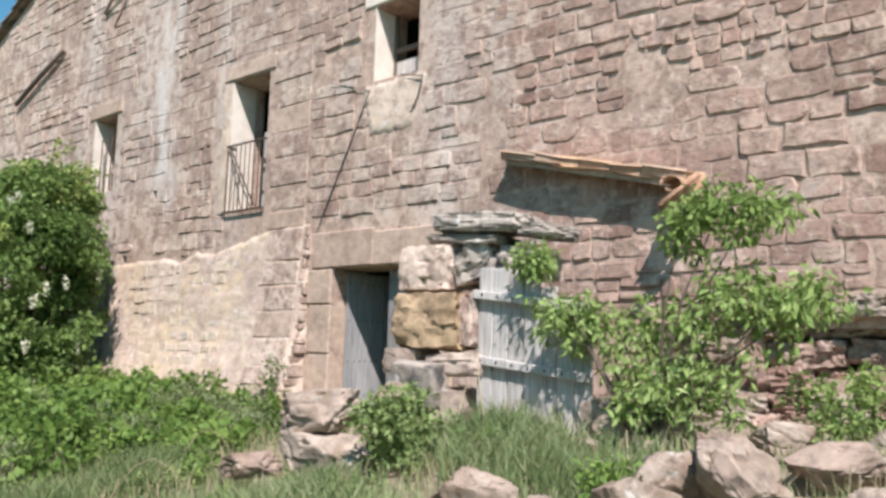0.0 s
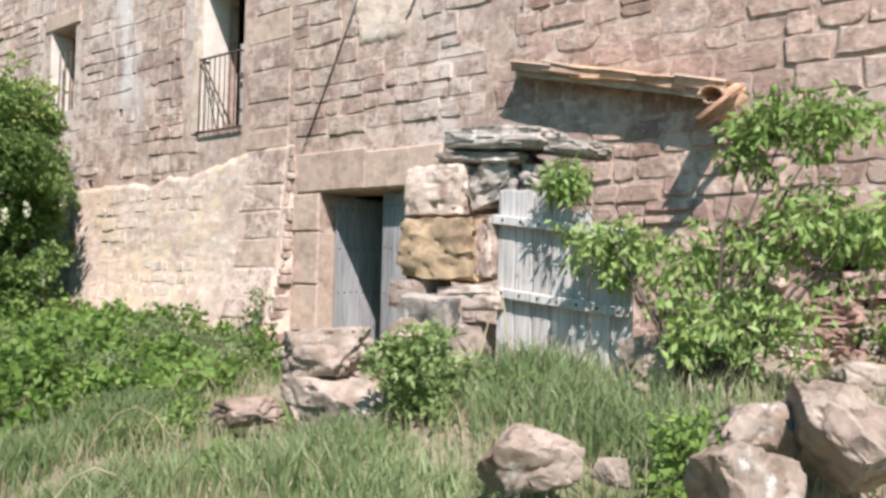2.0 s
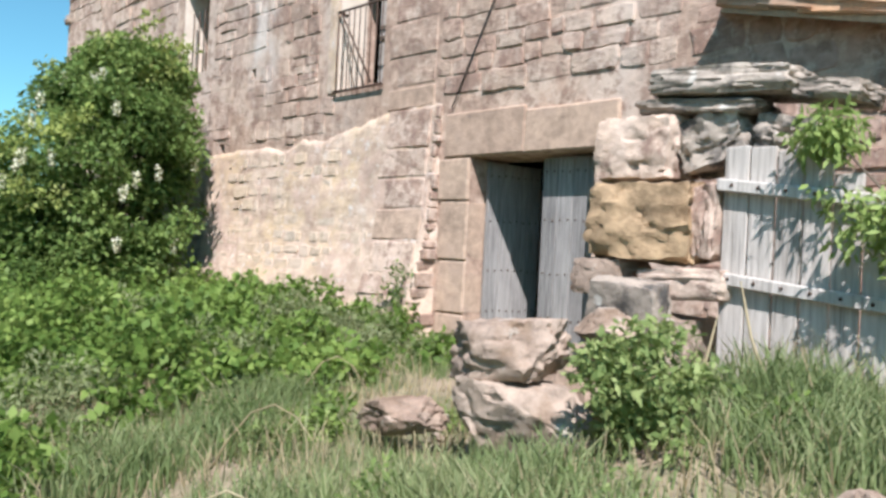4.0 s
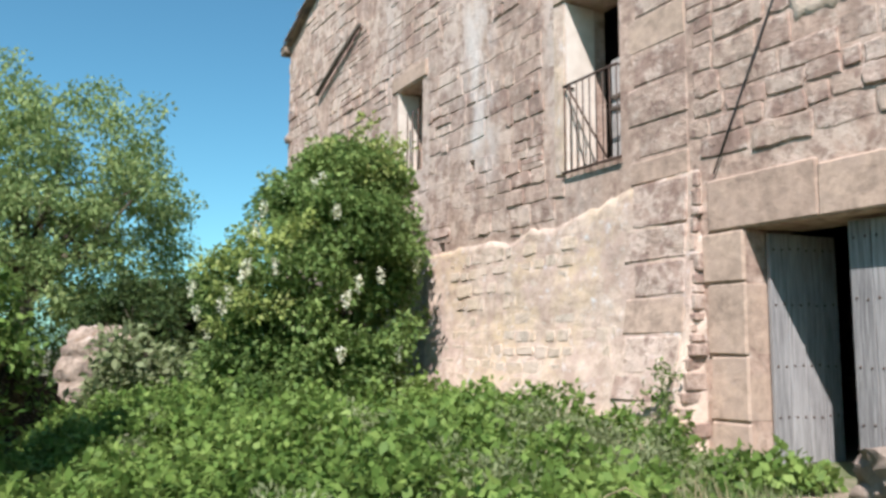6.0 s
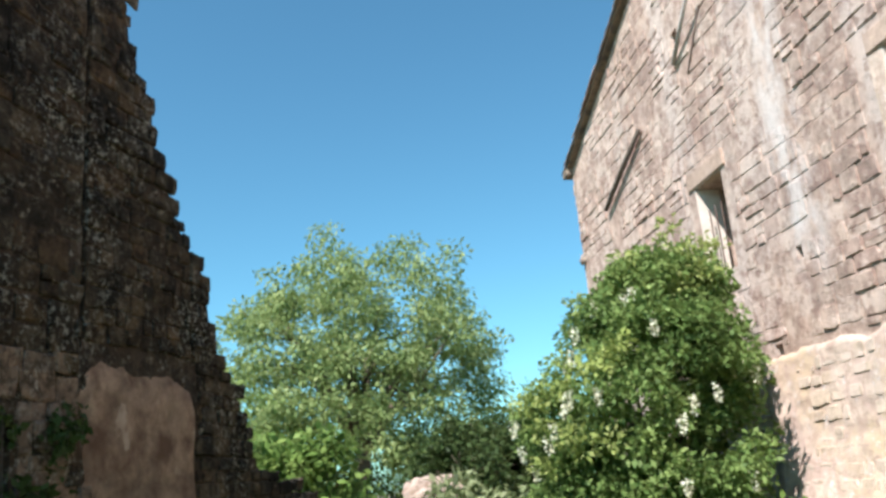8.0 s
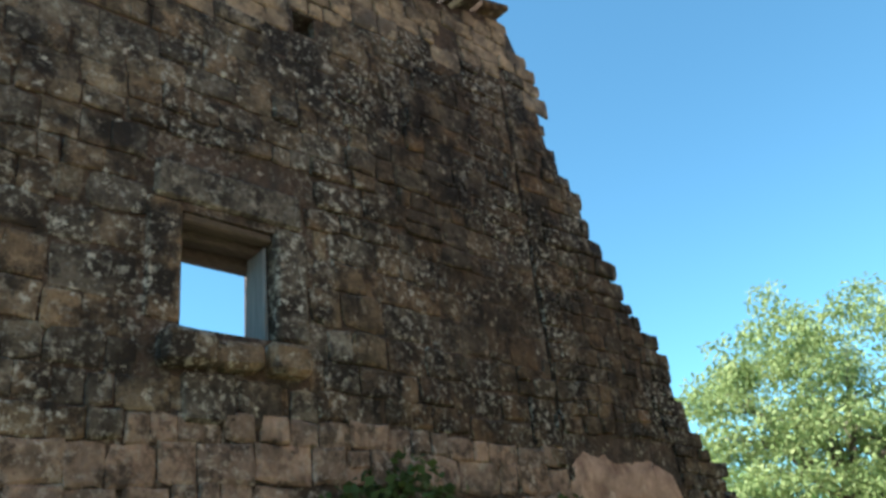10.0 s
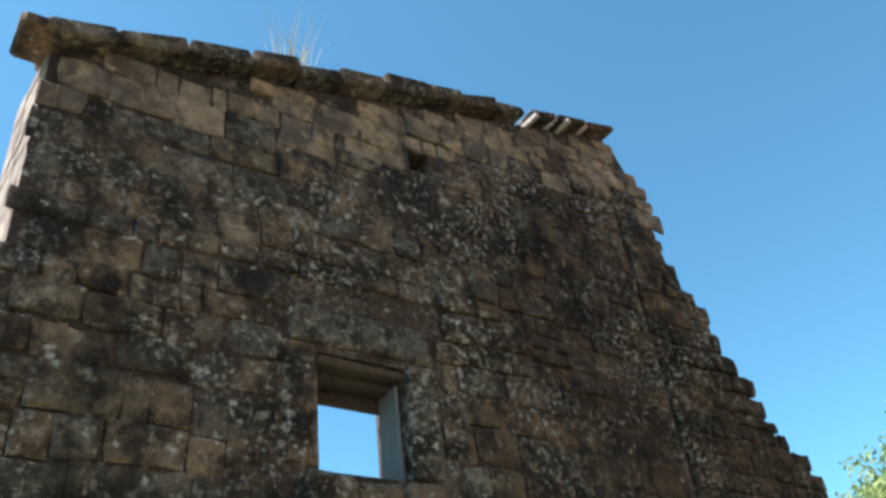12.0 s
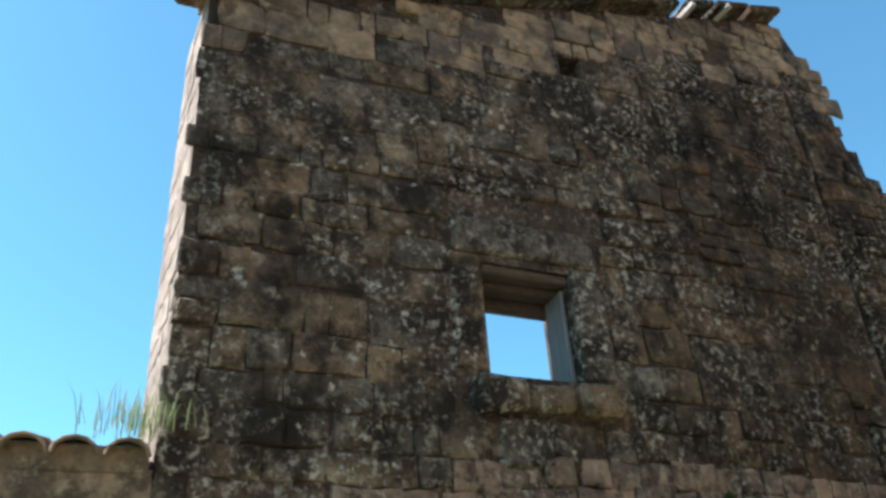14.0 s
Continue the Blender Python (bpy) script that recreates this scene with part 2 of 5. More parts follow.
M_ROCK_GREY = stone_material("lichened_grey_stone", [(0.32, 0.275, 0.235), (0.41, 0.36, 0.31)], grain=8, stain=(0.08, 0.075, 0.07), stain_scale=3.5, stain_at=(0.5, 0.62), lichen=(0.55, 0.52, 0.47), bump=0.9)
M_TILE = stone_material("clay_roof_tile", [(0.42, 0.25, 0.16), (0.52, 0.34, 0.22), (0.46, 0.33, 0.24)], grain=12, stain=(0.34, 0.28, 0.22), stain_at=(0.5, 0.7), bump=0.4)
M_TILE_OLD = stone_material("lichened_roof_tile", [(0.22, 0.17, 0.13), (0.30, 0.23, 0.17)], grain=12, stain=(0.10, 0.09, 0.08), stain_scale=4, bump=0.6)
M_GREY_WOOD = wood_material("weathered_grey_wood", [(0.20, 0.178, 0.158), (0.44, 0.405, 0.37), (0.60, 0.56, 0.52)])
M_DOOR_WOOD = wood_material("bluish_grey_door_wood", [(0.12, 0.113, 0.11), (0.24, 0.23, 0.222), (0.37, 0.355, 0.34)])
M_SHUTTER = wood_material("faded_blue_grey_board", [(0.05, 0.055, 0.058), (0.10, 0.11, 0.115), (0.16, 0.17, 0.175)])
M_BROWN_WOOD = wood_material("dark_old_wood", [(0.05, 0.04, 0.03), (0.11, 0.085, 0.065), (0.17, 0.14, 0.11)])
M_IRON = plain_material("rusty_iron", [(0.05, 0.035, 0.03), (0.13, 0.075, 0.05)], 30, 0.8, 0.4)
M_CABLE = plain_material("black_cable", [(0.03, 0.03, 0.03), (0.06, 0.055, 0.05)], 30, 0.6)
# Near-black colour that stands for the shade indoors.
M_DARK = plain_material("indoor_shade_dark", [(0.03, 0.027, 0.024), (0.06, 0.052, 0.046)], 3, 0.95)
M_SOIL = stone_material("dry_soil", [(0.26, 0.21, 0.155), (0.31, 0.25, 0.19)], grain=9, stain=(0.13, 0.15, 0.07), stain_scale=0.8, stain_at=(0.41, 0.58), bump=1.0)
M_BARK = stone_material("bark", [(0.10, 0.08, 0.06), (0.14, 0.11, 0.085)], grain=14, bump=1.0)
M_LEAF_TREE = leaf_material("ash_leaves", [(0.10, 0.155, 0.052), (0.21, 0.285, 0.10), (0.37, 0.43, 0.18)])
M_LEAF_SHRUB = leaf_material("shrub_leaves", [(0.045, 0.085, 0.022), (0.12, 0.195, 0.052), (0.27, 0.36, 0.115)])
M_LEAF_TIP = leaf_material("young_yellow_leaves", [(0.18, 0.24, 0.055), (0.30, 0.36, 0.10), (0.42, 0.46, 0.18)])
M_LEAF_FIG = leaf_material("bright_green_leaves", [(0.12, 0.19, 0.045), (0.23, 0.32, 0.09), (0.36, 0.45, 0.17)])
M_LEAF_BRAMBLE = leaf_material("bramble_leaves", [(0.042, 0.088, 0.018), (0.125, 0.21, 0.045), (0.27, 0.37, 0.10)])
M_LEAF_NETTLE = leaf_material("grey_green_weed_leaves", [(0.11, 0.14, 0.06), (0.20, 0.24, 0.11), (0.33, 0.36, 0.20)])
# Ivy green taken down to near black, also for the shaded hollow in the lane.
M_LEAF_IVY_SHADE = leaf_material("ivy_and_deep_shade_leaves", [(0.016, 0.030, 0.010), (0.036, 0.062, 0.017), (0.07, 0.10, 0.03)], 0.2)
M_GRASS = leaf_material("grass_blades", [(0.10, 0.15, 0.055), (0.20, 0.26, 0.11), (0.37, 0.40, 0.215)])
M_DRY = leaf_material("dry_stalks", [(0.300, 0.237, 0.138), (0.450, 0.375, 0.237), (0.550, 0.475, 0.325)])
M_FLOWER = leaf_material("cream_blossom", [(0.682, 0.660, 0.462), (0.850, 0.836, 0.682)])


# ---------------------------------------------------------------- mesh helpers
def mesh_of(name, verts, faces, material, smooth=False):
    me = bpy.data.meshes.new(name)
    me.from_pydata([tuple(v) for v in verts], [], [tuple(f) for f in faces])
    me.materials.append(material)
    if smooth:
        me.shade_smooth()
    me.update()
    return me


def part_mesh(name, me, parent=None, label="", m=None):
    ob = new(name, me)
    if parent is not None:
        ob.parent = parent
    if m is not None:
        ob.matrix_basis = m
    return tagged(ob, label)


def part(name, bm, material, parent=None, label="", smooth=False):
    bmesh.ops.recalc_face_normals(bm, faces=bm.faces)
    me = bpy.data.meshes.new(name)
    bm.to_mesh(me)
    bm.free()
    me.materials.append(material)
    if smooth:
        me.shade_smooth()
    return part_mesh(name, me, parent, label)


def thing(name, label, category, group="", kind="", at=(0, 0, 0)):
    ob = new(name)
    ob.location = at
    return tagged(ob, label, category, group, kind)


def add_box(bm, lo, hi, bevel=0.0, jitter=0.0, rng=None):
    made = bmesh.ops.create_cube(bm, size=1.0)["verts"]
    lo, hi = Vector(lo), Vector(hi)
    for v in made:
        v.co = Vector([(a + b) / 2 + c * (b - a) for a, b, c in zip(lo, hi, v.co)])
        if jitter:
            v.co += Vector([rng.uniform(-jitter, jitter) for _ in range(3)])
    if bevel:
        edges = {e for v in made for e in v.link_edges}
        bmesh.ops.bevel(bm, geom=list(edges), offset=bevel, segments=1, affect="EDGES", profile=0.7)
    return made


def box_part(name, lo, hi, material, parent, bevel=0.01, label=""):
    bm = bmesh.new()
    add_box(bm, lo, hi, bevel)
    return part(name, bm, material, parent, label)


def tube(points, radii, sides=8):
    """Verts and faces of a round limb along points."""
    verts, faces = [], []
    pts = [Vector(p) for p in points]
    for i, p in enumerate(pts):
        way = (pts[min(i + 1, len(pts) - 1)] - pts[max(i - 1, 0)]).normalized()
        a = way.orthogonal().normalized()
        b = way.cross(a)
        for k in range(sides):
            w = 2 * math.pi * k / sides
            verts.append(p + radii[i] * (math.cos(w) * a + math.sin(w) * b))
    for i in range(len(pts) - 1):
        for k in range(sides):
            faces.append((i * sides + k, i * sides + (k + 1) % sides, (i + 1) * sides + (k + 1) % sides, (i + 1) * sides + k))
    faces.append(tuple(range(sides - 1, -1, -1)))
    faces.append(tuple(range((len(pts) - 1) * sides, len(pts) * sides)))
    return verts, faces


def tubes(runs, sides=8):
    verts, faces = [], []
    for points, radii in runs:
        v, f = tube(points, radii, sides)
        n = len(verts)
        verts += v
        faces += [tuple(i + n for i in q) for q in f]
    return verts, faces


def tube_part(name, runs, material, parent=None, label="", sides=8):
    v, f = tubes(runs, sides)
    return part_mesh(name, mesh_of(name, v, f, material, True), parent, label)


# ---------------------------------------------------------------- ground
def ease(a, b, x):
    k = min(1.0, max(0.0, (x - a) / (b - a)))
    return k * k * (3 - 2 * k)


def ground_z(x, y):
    z = 0.05 + 0.42 * ease(0.3, 3.2, x) + 0.13 * ease(3.2, 6.0, x)
    z += 0.25 * ease(-1.0, -3.6, x) + 0.2 * ease(8, 20, y)
    z -= 1.6 * ease(28, 60, y)
    z += ease(6.1, 5.1, y) * (0.2 * ease(0.5, 2.0, x) + 0.28 * ease(2.6, 4.0, x)) * ease(-6, -2, y)
    near = ease(60, 30, math.hypot(x, y - 8))
    return z + near * (0.10 * noise.noise((x * 0.5, y * 0.5, 0)) + 0.05 * noise.noise((x * 1.7, y * 1.7, 3)))


def graded(lo, hi, fine_lo, fine_hi, step):
    out = list(np.arange(fine_lo, fine_hi + 1e-6, step))
    far, s = fine_hi, step
    while far < hi:
        s *= 1.35
        far = min(hi, far + s)
        out.append(far)
    far, s = fine_lo, step
    while far > lo:
        s *= 1.35
        far = max(lo, far - s)
        out.insert(0, far)
    return out


xs, ys = graded(-900, 900, -6, 8, 0.25), graded(-900, 1500, -2, 26, 0.25)
gv = [(x, y, ground_z(x, y)) for y in ys for x in xs]
gf = [(j * len(xs) + i, j * len(xs) + i + 1, (j + 1) * len(xs) + i + 1, (j + 1) * len(xs) + i) for j in range(len(ys) - 1) for i in range(len(xs) - 1)]
ground = part_mesh("ground", mesh_of("ground", gv, gf, M_SOIL, True))
tagged(ground, "dry earth ground overgrown with grass and brambles", "ground", kind="structure")

# ---------------------------------------------------------------- stones
rng = random.Random(5)


def stone_template(r, wobble, crisp=0.95):
    """A unit stone: x is outward 0 to 1, y and z from -0.5 to 0.5; a broken outline with a nearly flat, tilted face."""
    ring = []
    for y, z in ((-0.5, -0.5), (-0.18, -0.5), (0.2, -0.5), (0.5, -0.5), (0.5, 0.0), (0.5, 0.5), (0.18, 0.5), (-0.2, 0.5), (-0.5, 0.5), (-0.5, 0.0)):
        corner = abs(y) + abs(z) > 0.9
        k = r.uniform(0.88, 1.0) if corner else r.uniform(0.96, 1.03)
        ring.append((y * k + r.uniform(-1, 1) * wobble * 0.6, z * k + r.uniform(-1, 1) * wobble))
    points = len(ring)
    ty, tz = r.uniform(-0.5, 0.5), r.uniform(-0.5, 0.3)
    inner = crisp - r.uniform(0, 0.05)
    verts = [(-0.6, y, z) for y, z in ring] + [(0.62 + ty * y + tz * z + r.uniform(-0.12, 0.12), y, z) for y, z in ring]
    verts += [(1.0 + ty * y + tz * z + r.uniform(-0.10, 0.06), y * inner, z * (inner - 0.03)) for y, z in ring]
    faces = []
    for k in range(points):
        n = (k + 1) % points
        faces += [(k, n, points + n, points + k), (points + k, points + n, 2 * points + n, 2 * points + k)]
    faces.append(tuple(range(2 * points, 3 * points)))
    return verts, faces


SQUARED = [stone_template(rng, 0.045) for _ in range(24)]
ROUGH = [stone_template(rng, 0.075) for _ in range(28)]
WORN = [stone_template(rng, 0.06, 0.86) for _ in range(28)]


def lay_courses(r, u0, u1, z0, z1, heights, lengths, free, gap=0.02):
    """Stones of a wall in its own plane: (u, z, width, height) for each; free(u, z, w, h) says whether a stone may lie there."""
    out, z = [], z0
    while z < z1:
        h = r.uniform(*heights)
        u = u0 - r.uniform(0, 0.3)
        while u < u1:
            w = h * r.uniform(*lengths)
            if r.random() < 0.12:
                w *= 0.5
            splits = [(z, h)] if r.random() > 0.14 or h < 0.2 else [(z, h * 0.5), (z + h * 0.5, h * 0.5)]
            for zz, hh in splits:
                spans = [(u, w)]
                if not free(u + w / 2, zz + hh / 2, w, hh):
                    spans = [(u + k * w / 4, w / 4) for k in range(4) if free(u + (k + 0.5) * w / 4, zz + hh / 2, w / 4, hh)]
                    joined = []
                    for s, ww in spans:
                        if joined and abs(joined[-1][0] + joined[-1][1] - s) < 1e-4:
                            joined[-1] = (joined[-1][0], joined[-1][1] + ww)
                        else:
                            joined.append((s, ww))
                    spans = joined
                for s, ww in spans:
                    if ww > 0.1:
                        out.append((s + ww / 2 + r.uniform(-0.01, 0.01), zz + hh / 2 + r.uniform(-0.014, 0.014) + 0.07 * noise.noise((s * 0.45, zz * 0.5, 7)) + 0.03 * noise.noise((s * 1.7, zz * 1.5, 9)), ww - gap * r.uniform(0.4, 1.6), hh - gap * r.uniform(0.5, 1.8)))
            u += w
        z += h
    return out


def lay_stones(name, wall, stones, frame_m, templates, material, depth, near, joined_name, uneven=0.0):
    """Stones as parts of wall where near(u, z), the rest joined into one part. frame_m: wall plane, x outward, y along, z up."""
    r = random.Random(len(stones))
    meshes = [mesh_of(name, v, f, material) for v, f in templates]
    verts, faces, count = [], [], 0
    for u, z, w, h in stones:
        d = depth * r.uniform(0.5, 1.3) * max(0.12, 1 + uneven * (noise.noise((u * 0.7, z * 0.9, 21)) + 0.7 * noise.noise((u * 2.3, z * 2.9, 23))))
        k = r.randrange(len(templates))
        m = frame_m @ Matrix.Translation((0, u, z)) @ Euler((r.uniform(-0.035, 0.035), 0, 0)).to_matrix().to_4x4() @ Matrix.Diagonal((d, w, h, 1))
        if near(u, z) and count < 300:
            part_mesh(name, meshes[k], wall, m=m)
            count += 1
        else:
            n = len(verts)
            verts += [m @ Vector(v) for v in templates[k][0]]
            faces += [tuple(i + n for i in f) for f in templates[k][1]]
    if verts:
        tagged(part_mesh(joined_name, mesh_of(joined_name, verts, faces, material), wall), "rows of far stones", kind="stuff")


def wall_slab(name, ucuts, zcuts, openings, top, thickness, frame_m, material):
    """A wall with openings that go through it; top(u) is its upper edge. Front at x = 0, back at x = -thickness."""
    bm = bmesh.new()
    grid = {}

    def vert(i, j):
        if (i, j) not in grid:
            z = top(ucuts[i]) if j == len(zcuts) else min(zcuts[j], top(ucuts[i]) - 0.02 * (len(zcuts) - j))
            grid[i, j] = bm.verts.new((0, ucuts[i], z))
        return grid[i, j]

    for i in range(len(ucuts) - 1):
        for j in range(len(zcuts)):
            uc = (ucuts[i] + ucuts[i + 1]) / 2
            zc = (zcuts[j] + (zcuts[j + 1] if j + 1 < len(zcuts) else zcuts[j] + 0.1)) / 2
            if any(a < uc < b and c < zc < d for a, b, c, d in openings):
                continue
            bm.faces.new((vert(i, j), vert(i + 1, j), vert(i + 1, j + 1), vert(i, j + 1)))
    made = bmesh.ops.extrude_face_region(bm, geom=bm.faces[:])["geom"]
    for v in made:
        if isinstance(v, bmesh.types.BMVert):
            v.co.x = -thickness
    bm.transform(frame_m)
    ob = part(name, bm, material)
    return tagged(ob, kind="structure")

# ---------------------------------------------------------------- farmhouse front
FX = 6.2
FRONT = Matrix.Translation((FX, 0, 0)) @ Matrix.Rotation(math.pi, 4, "Z")  # out, u = -y, z
RIDGE_Y, EAVE_Y, EAVE_Z, SLOPE = 10.0, 22.85, 8.72, 0.365


def verge(y):
    return EAVE_Z + SLOPE * (EAVE_Y - RIDGE_Y - abs(y - RIDGE_Y))


DOORWAY, BALCONY, WINDOW_FAR, WINDOW_HIGH = (7.85, 9.55, 0.2, 2.71), (11.2, 12.17, 3.71, 5.87), (15.97, 16.88, 4.5, 6.01), (8.08, 8.9, 5.22, 6.28)
GAP_SMALL, GAP_LOW, GAP_TOP = (14.33, 14.47, 4.16, 4.33), (15.2, 15.4, 3.02, 3.22), (16.55, 16.8, 8.5, 8.78)
COLLAPSE = (2.25, 3.75, 1.48, 1.9)
HOLES = [DOORWAY, COLLAPSE, BALCONY, WINDOW_FAR, WINDOW_HIGH, GAP_SMALL, GAP_LOW, GAP_TOP]
ucuts = sorted({-2.85, EAVE_Y, RIDGE_Y, *[v for h in HOLES for v in h[:2]]}, reverse=True)
zcuts = sorted({-0.6, *[v for h in HOLES for v in h[2:]]})
wall_front = wall_slab("wall_front", [-y for y in ucuts], zcuts, [(-b, -a, c, d) for a, b, c, d in HOLES], lambda u: verge(-u), 0.62, FRONT, M_MORTAR)
tagged(wall_front, "tall rubble and ashlar wall of pinkish sandstone with wide mortar", "wall")


def plain_wall(name, lo, hi, material, label):
    bm = bmesh.new()
    add_box(bm, lo, hi)
    return tagged(part(name, bm, material), label, "wall", kind="structure")


plain_wall("wall_north", (FX + 0.62, EAVE_Y - 0.6, -0.6), (16, EAVE_Y, EAVE_Z - 0.05), M_MORTAR, "pinkish stone side wall of the farmhouse")
plain_wall("wall_south", (FX + 0.62, -2.85, -0.6), (16, -2.25, EAVE_Z - 0.05), M_MORTAR, "pinkish stone side wall of the farmhouse")
plain_wall("wall_back", (15.4, -2.25, -0.6), (16, EAVE_Y - 0.6, EAVE_Z - 0.05), M_MORTAR, "pinkish stone back wall of the farmhouse")
# Unseen floors and ceiling, added so that the openings look dark.
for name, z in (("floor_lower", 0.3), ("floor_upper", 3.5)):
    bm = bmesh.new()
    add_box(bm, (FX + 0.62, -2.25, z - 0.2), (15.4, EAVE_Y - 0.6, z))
    tagged(part(name, bm, M_DARK), "added floor inside the farmhouse, coloured dark for indoor shade", "floor", kind="structure")
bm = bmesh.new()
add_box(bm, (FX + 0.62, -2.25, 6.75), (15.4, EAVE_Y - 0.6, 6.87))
tagged(part("ceiling", bm, M_DARK), "added ceiling that hides the sky behind the windows, coloured dark", "ceiling", kind="structure")
bm = bmesh.new()
for s in (1, -1):
    far = RIDGE_Y + s * (EAVE_Y - RIDGE_Y + 0.35)
    q = [(FX - 0.14, RIDGE_Y, verge(RIDGE_Y) + 0.06), (16.2, RIDGE_Y, verge(RIDGE_Y) + 0.06), (16.2, far, verge(far) + 0.06), (FX - 0.14, far, verge(far) + 0.06)]
    lower = [bm.verts.new(p) for p in q]
    upper = [bm.verts.new((p[0], p[1], p[2] + 0.07)) for p in q]
    bm.faces.new(lower), bm.faces.new(upper)
    for k in range(4):
        bm.faces.new((lower[k], lower[(k + 1) % 4], upper[(k + 1) % 4], upper[k]))
roof = tagged(part("roof", bm, M_TILE_OLD), "gable roof of old clay tiles", "roof", kind="structure")


def tile_mesh(length=0.45, r0=0.105, r1=0.085, thick=0.014):
    """A half-round clay tile along +y with its hollow downwards."""
    verts, faces, n = [], [], 7
    for y, r in ((0, r0), (length, r1)):
        for rr in (r, r - thick):
            for k in range(n):
                w = math.pi * k / (n - 1)
                verts.append((rr * math.cos(w), y, rr * math.sin(w) * 0.8))
    for k in range(n - 1):
        faces += [(k, k + 1, 2 * n + k + 1, 2 * n + k), (n + k, 3 * n + k, 3 * n + k + 1, n + k + 1), (k, n + k, n + k + 1, k + 1), (2 * n + k, 2 * n + k + 1, 3 * n + k + 1, 3 * n + k)]
    for k in (0, n - 1):
        faces.append((k, 2 * n + k, 3 * n + k, n + k))
    return verts, faces


tv, tf = tile_mesh()
TILE, TILE_OLD = mesh_of("roof_tile", tv, tf, M_TILE, True), mesh_of("roof_tile", tv, tf, M_TILE_OLD, True)
for k in range(42):
    y = EAVE_Y + 0.3 - k * 0.31
    part_mesh("roof_tile", TILE, roof, m=pose(FX - 0.1 + rng.uniform(-0.02, 0.02), y, verge(y) + 0.11 + rng.uniform(0, 0.02), -math.degrees(math.atan(-SLOPE)) + rng.uniform(-2, 2), 0, 180 + rng.uniform(-3, 3)))

# buttress skirt of render, thicker towards its foot
def skirt_out(z):
    return 0.03 + 0.20 * max(0.0, (3.3 - z) / 2.8) + 0.30 * max(0.0, (2.0 - z) / 1.6) ** 1.3


bm = bmesh.new()
nu, nz = 110, 64
grid = []
for j in range(nz + 1):
    row = []
    for i in range(nu + 1):
        a, b = i / nu, j / nz
        y0 = 10.06
        y1 = 15.35 + 0.35 * b
        y = y0 + a * (y1 - y0)
        z_top = 3.36 - 0.3 * ease(0.1, 0.5, a) + 0.10 * noise.noise((y * 1.6, 0, 1)) + 0.05 * noise.noise((y * 6, 0, 4))
        z = 0.1 + b * (z_top - 0.1)
        out = skirt_out(z) + 0.03 * noise.noise((y * 1.2, z * 1.6, 0)) + 0.010 * noise.noise((y * 2.6, z * 6.5, 2)) + 0.008 * noise.noise((y * 9, z * 12, 4))
        if i in (0, nu) or j in (nz,):
            out = 0.004
        row.append(bm.verts.new((FX - out, y + (0.05 * noise.noise((z * 3, 7, a)) if i in (0, nu) else 0), z)))
    grid.append(row)
for j in range(nz):
    for i in range(nu):
        bm.faces.new((grid[j][i], grid[j][i + 1], grid[j + 1][i + 1], grid[j + 1][i]))
render_skirt = part("lime_render_patch", bm, M_RENDER, wall_front, "cream lime render, flaking and stained ochre", True)


def block(name, y0, y1, z0, z1, out, material, parent, depth=0.2, r=rng, bevel=0.018, tilt_out=0.0):
    bm = bmesh.new()
    add_box(bm, (FX - out, y0, z0), (FX + depth, y1, z1), bevel, 0.008, r)
    if tilt_out:
        for v in bm.verts:
            if v.co.x < FX:
                v.co.x -= tilt_out * (z1 - v.co.z)
    return part(name, bm, material, parent)


# dressed stones round the door, and the quoins beside it
block("lintel_stone", 8.76, 9.96, 2.715, 3.22, 0.035, M_ASHLAR, wall_front, 0.3)
block("lintel_stone", 7.58, 8.75, 2.715, 3.17, 0.035, M_ASHLAR, wall_front, 0.3)
for y0, y1, cuts in ((9.55, 10.02, (0.2, 0.95, 1.55, 2.22, 2.705)), (7.36, 7.85, (0.2, 1.0, 1.7, 2.705))):
    for a, b in zip(cuts, cuts[1:]):
        block("jamb_stone", y0, y1 + rng.uniform(-0.03, 0.03), a + 0.006, b - 0.006, 0.03, M_ASHLAR, wall_front, 0.45)
QUOIN_Z = (0.3, 0.72, 1.08, 1.36, 1.74, 2.14, 2.5, 2.86, 3.34, 3.62, 4.0, 4.42, 4.8, 5.2, 5.62, 6.1)
for n, (a, b) in enumerate(zip(QUOIN_Z, QUOIN_Z[1:])):
    w = (0.84, 0.72, 0.88, 0.78)[n % 4]
    bm = bmesh.new()
    add_box(bm, (FX - 0.05, 10.2, a + 0.009), (FX + 0.25, 10.2 + w, b - 0.009), 0.014, 0.012, rng)
    for v in bm.verts:
        if v.co.x < FX - 0.02:
            v.co.x += 0.05 - (skirt_out(v.co.z) + 0.014 if b < 3.4 else 0.012)
    part("quoin_stone", bm, M_STONE if n % 4 else M_ASHLAR, wall_front)
z = 0.6
while z < 3.3:
    h = rng.uniform(0.09, 0.19)
    w = rng.uniform(0.07, 0.12)
    y = 10.11 + rng.uniform(-0.02, 0.02)
    bm = bmesh.new()
    add_box(bm, (FX - skirt_out(z + h) - 0.012, y - w / 2, z + 0.012), (FX + 0.1, y + w / 2, z + h - 0.012), 0.012, 0.01, rng)
    part("packing_stone", bm, M_STONE, wall_front)
    z += h
for y0, y1, z0, z1 in ((12.19, 12.4, 3.7, 5.88),):
    bm = bmesh.new()
    add_box(bm, (FX - 0.012, y0, z0), (FX + 0.05, y1, z1), 0.006, 0.02, rng)
    part("plaster_band", bm, M_RENDER, wall_front, "flaking pale plaster beside the opening")
